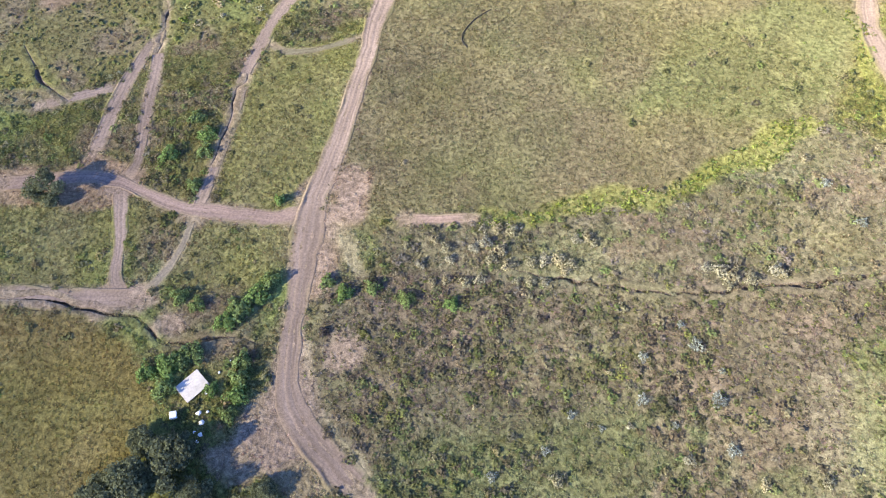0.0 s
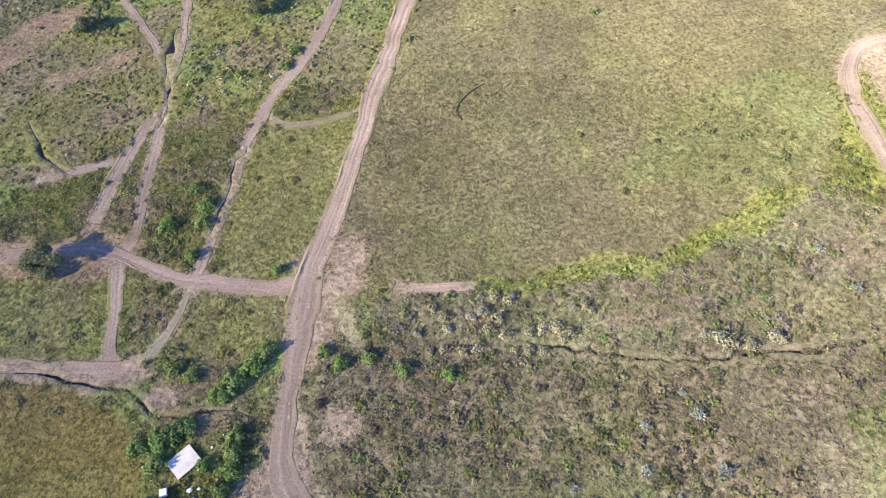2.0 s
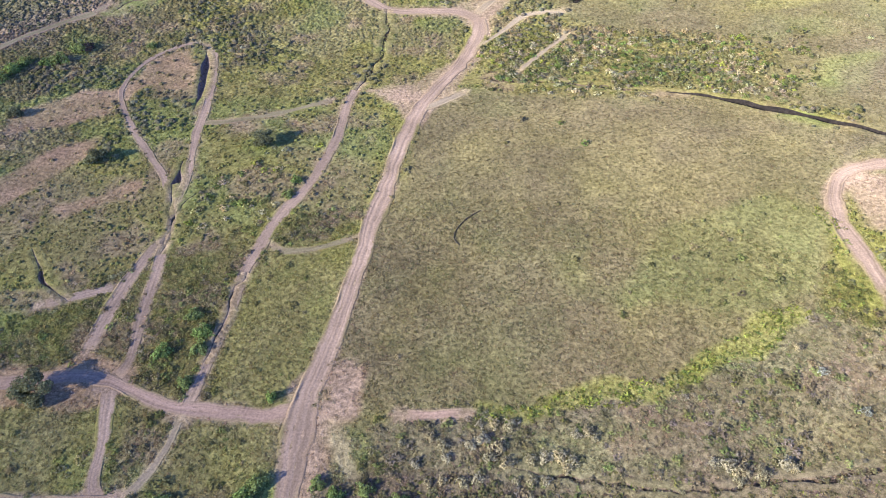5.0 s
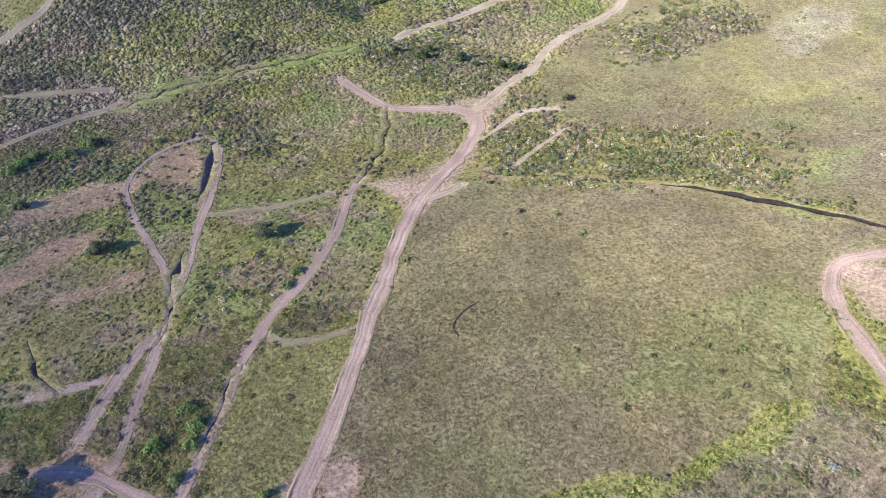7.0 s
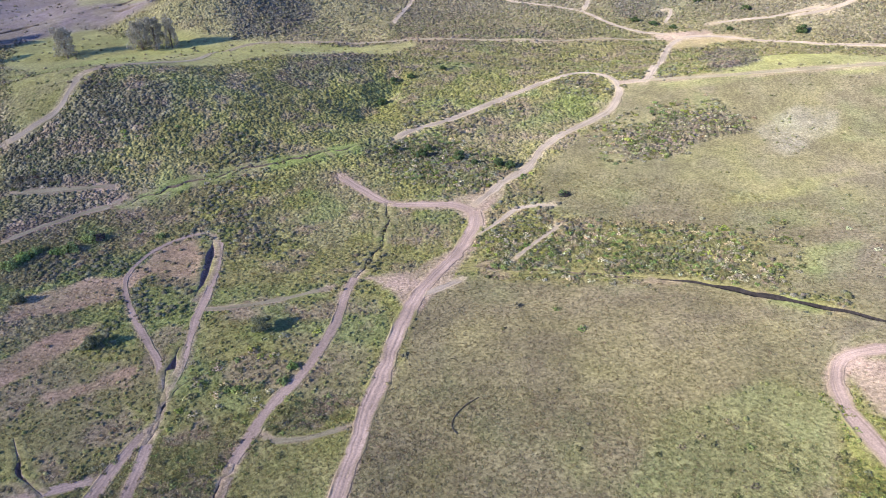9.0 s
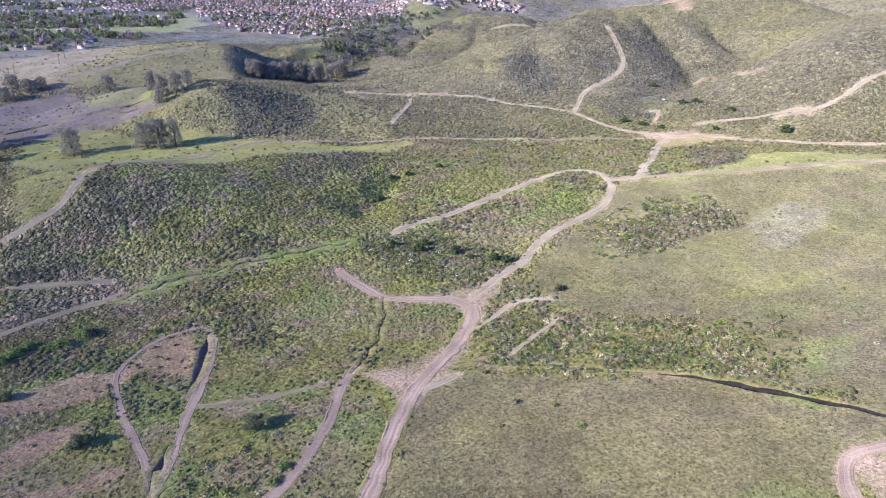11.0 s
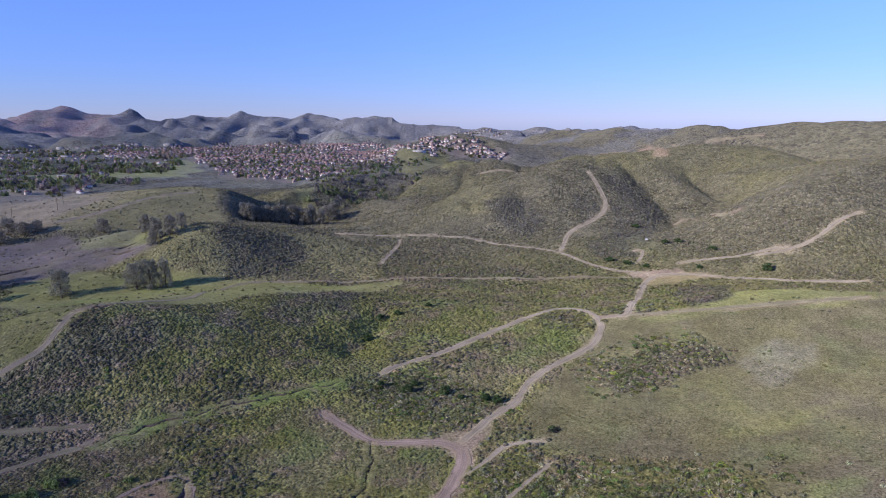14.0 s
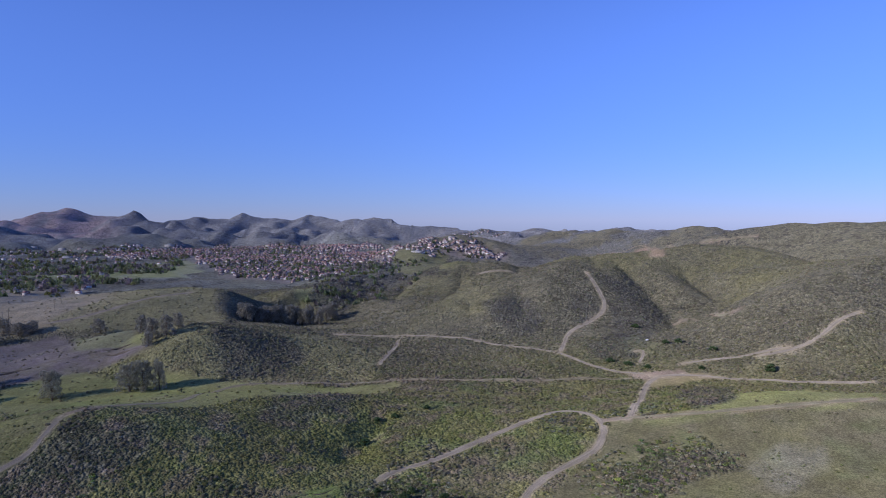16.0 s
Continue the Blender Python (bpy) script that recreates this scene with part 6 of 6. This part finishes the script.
def house_arrays(k):
    """Walls and roof of one of eight house plans, about 10 m wide with a lower garage wing."""
    w, d, h = 6.5 + 0.8 * (k % 3), 7 + (k * 5) % 3, 4.9 - 1.4 * (k % 3 == 1)
    side = 1 if k % 2 else -1
    body = box_arrays(-w / 2, w / 2, -d / 2, d / 2, -3, h)
    wing = box_arrays(side * w / 2 - 2, side * w / 2 + 2.2, -d / 2 - 1.6, 1, -3, 2.6)
    roof = hip_arrays(-w / 2 - 0.6, w / 2 + 0.6, -d / 2 - 0.6, d / 2 + 0.6, h, 1.9, 0.45 if k % 2 else 1.0)
    low = hip_arrays(side * w / 2 - 2.5, side * w / 2 + 2.6, -d / 2 - 2.0, 1.4, 2.6, 1.3, 0.4)
    return tri_split(*join_arrays([body, wing])), tri_split(*join_arrays([roof, low]))


plans = []
for k in range(8):
    (wc, wf), (rc, rf) = house_arrays(k)
    plans.append((wc, wf, np.array(WALLS[k % 4]), rc, rf, np.array(TILES[(k * 3 + k // 4) % 4])))


def street_spots(polygon, along, apart, turn, seed, share=0.9):
    """Places in bending rows inside an outline."""
    rng = np.random.default_rng(seed)
    p = np.array(polygon, float)
    c, s = math.cos(radians(turn)), math.sin(radians(turn))
    mid, reach = p.mean(0), np.max(np.linalg.norm(p - p.mean(0), axis=1)) + 40
    u, v = np.meshgrid(np.arange(-reach, reach, along), np.arange(-reach, reach, apart))
    v = v + np.where(np.arange(len(v))[:, None] % 2, apart * 0.18, -apart * 0.18)
    u, v = (u + rng.uniform(-4, 4, u.shape)).ravel(), (v + rng.uniform(-3.5, 3.5, v.shape)).ravel()
    x, y = mid[0] + u * c - v * s, mid[1] + u * s + v * c
    x, y = x + 24 * vnoise(x, y, 210, 401), y + 42 * vnoise(x, y, 190, 402)
    m = (inside(x, y, polygon, 22.0) > 0.5) & (fbm(x, y, 120, 403, 2) > -0.42) & (rng.uniform(0, 1, len(x)) < share)
    return x[m], y[m], turn + 25 * vnoise(x[m], y[m], 230, 402) + 180 * (rng.uniform(0, 1, m.sum()) < 0.5)


districts = [street_spots(TOWN_EAST, 11.5, 23, 6, 1, 0.62), street_spots(TOWN_HILL, 8.5, 14.5, -12, 2, 0.9), street_spots(TOWN_STRIP, 11, 20, 2, 5, 0.8),
             street_spots(TOWN_FAR, 18, 45, 0, 3, 0.6), street_spots(TOWN_WEST, 12, 26, 12, 4, 0.65), street_spots(TREE_BELT, 26, 60, 8, 6, 0.4)]
hx, hy, ha = (np.concatenate(v) for v in zip(*districts))
order = np.argsort(hy)
hx, hy, ha = hx[order], hy[order], ha[order]
hz = on_ground(hx, hy)

first = {}
rest_co, rest_fa, rest_col, total = [], [], [], 0
for k in range(len(hx)):
    plan = (k * 7 + k // 5) % 8
    wc, wf, wcol, rc, rf, rcol = plans[plan]
    big = 0.70 + 0.36 * ((k * 53) % 17) / 17
    m = pose(hx[k], hy[k], hz[k], 0, 0, ha[k]) @ Matrix.Diagonal((big, 1.45 - 0.7 * big, 0.65 + 0.3 * big, 1))
    if k < 290:
        if plan not in first:
            root = new("house")
            part("wall", array_mesh("wall", wc, wf, np.tile(wcol, (len(wc), 1))), STUCCO, root)
            part("roof", array_mesh("roof", rc, rf, np.tile(rcol, (len(rc), 1))), STUCCO, root)
            tagged(root, "two-storey stucco house with a reddish tiled roof", "house", "houses of the suburb")
            root.matrix_basis = m
            first[plan] = root
        else:
            copy_thing(first[plan], m)
    else:
        r = np.array(m.to_3x3())
        for co, fa, col in ((wc, wf, wcol), (rc, rf, rcol)):
            rest_co.append(co @ r.T + np.array(m.translation))
            rest_fa.append(fa + total)
            rest_col.append(np.tile(col * (0.85 + 0.3 * ((k * 37) % 10) / 10), (len(co), 1)))
            total += len(co)
me = array_mesh("distant_houses", np.vstack(rest_co), np.vstack(rest_fa), np.vstack(rest_col))
me.materials.append(STUCCO)
tagged(new("distant_houses", me), "rows of pale houses with reddish roofs, far off", "houses", kind="stuff")

# trees of the town
rng = np.random.default_rng(77)
tx, ty = [], []
for polygon, count in ((TREE_BELT, 1500), (TOWN_EAST, 2300), (TOWN_HILL, 260), (TOWN_FAR, 160), (TOWN_WEST, 420), (RIVER_WOOD, 110), (TOWN_EDGE, 300)):
    p = np.array(polygon, float)
    lo, hi = p.min(0), p.max(0)
    x, y = rng.uniform(lo[0], hi[0], count * 3), rng.uniform(lo[1], hi[1], count * 3)
    m = (inside(x, y, polygon, 10.0) > 0.5) & (fbm(x, y, 130, 405, 3) > (-0.02 if polygon is TREE_BELT else -0.4))
    tx.append(x[m][:count]), ty.append(y[m][:count])
belt = tx[0]
tx, ty = np.concatenate(tx), np.concatenate(ty)
tone = pick(rng, len(tx), ((DARK * 2.8, 3), (OLIVE * 1.8, 2), (PLUM * 2.3, 3)))
tree_clumps = [leaf_clump(22, 240 + k, 0.46, 1.0) for k in range(6)]
me = plant_mesh("town_trees", tx, ty, np.where(np.arange(len(tx)) < len(belt), rng.uniform(3.0, 6.5, len(tx)), rng.uniform(2.0, 4.6, len(tx))), rng.uniform(1.0, 1.9, len(tx)), tone, tree_clumps, 9, 0.35, 0.05, CROWN)
tagged(new("town_trees", me), "dark shade trees between distant houses", "trees", kind="stuff")


def warehouse(x, y, w, d, h, turn):
    root = new("warehouse")
    wc, wf = box_arrays(-w / 2, w / 2, -d / 2, d / 2, -4, h)
    part("wall", array_mesh("wall", wc, wf, np.tile((0.48, 0.45, 0.43), (8, 1))), STUCCO, root)
    rc, rf = join_arrays([box_arrays(-w / 2 - 0.3, w / 2 + 0.3, -d / 2 - 0.3, d / 2 + 0.3, h, h + 0.5), box_arrays(-w / 6, w / 8, -d / 6, d / 6, h + 0.5, h + 1.8)])
    part("roof", array_mesh("roof", rc, rf, np.tile((0.36, 0.35, 0.36), (16, 1))), STUCCO, root)
    root.matrix_basis = pose(x, y, float(on_ground(x, y)), 0, 0, turn)
    tagged(root, "large flat-roofed white building at the edge of town", "building", "town buildings")


for x, y, w, d, h, turn in SHEDS:
    warehouse(x, y, w * 0.7, d * 0.7, h * 0.75, turn)
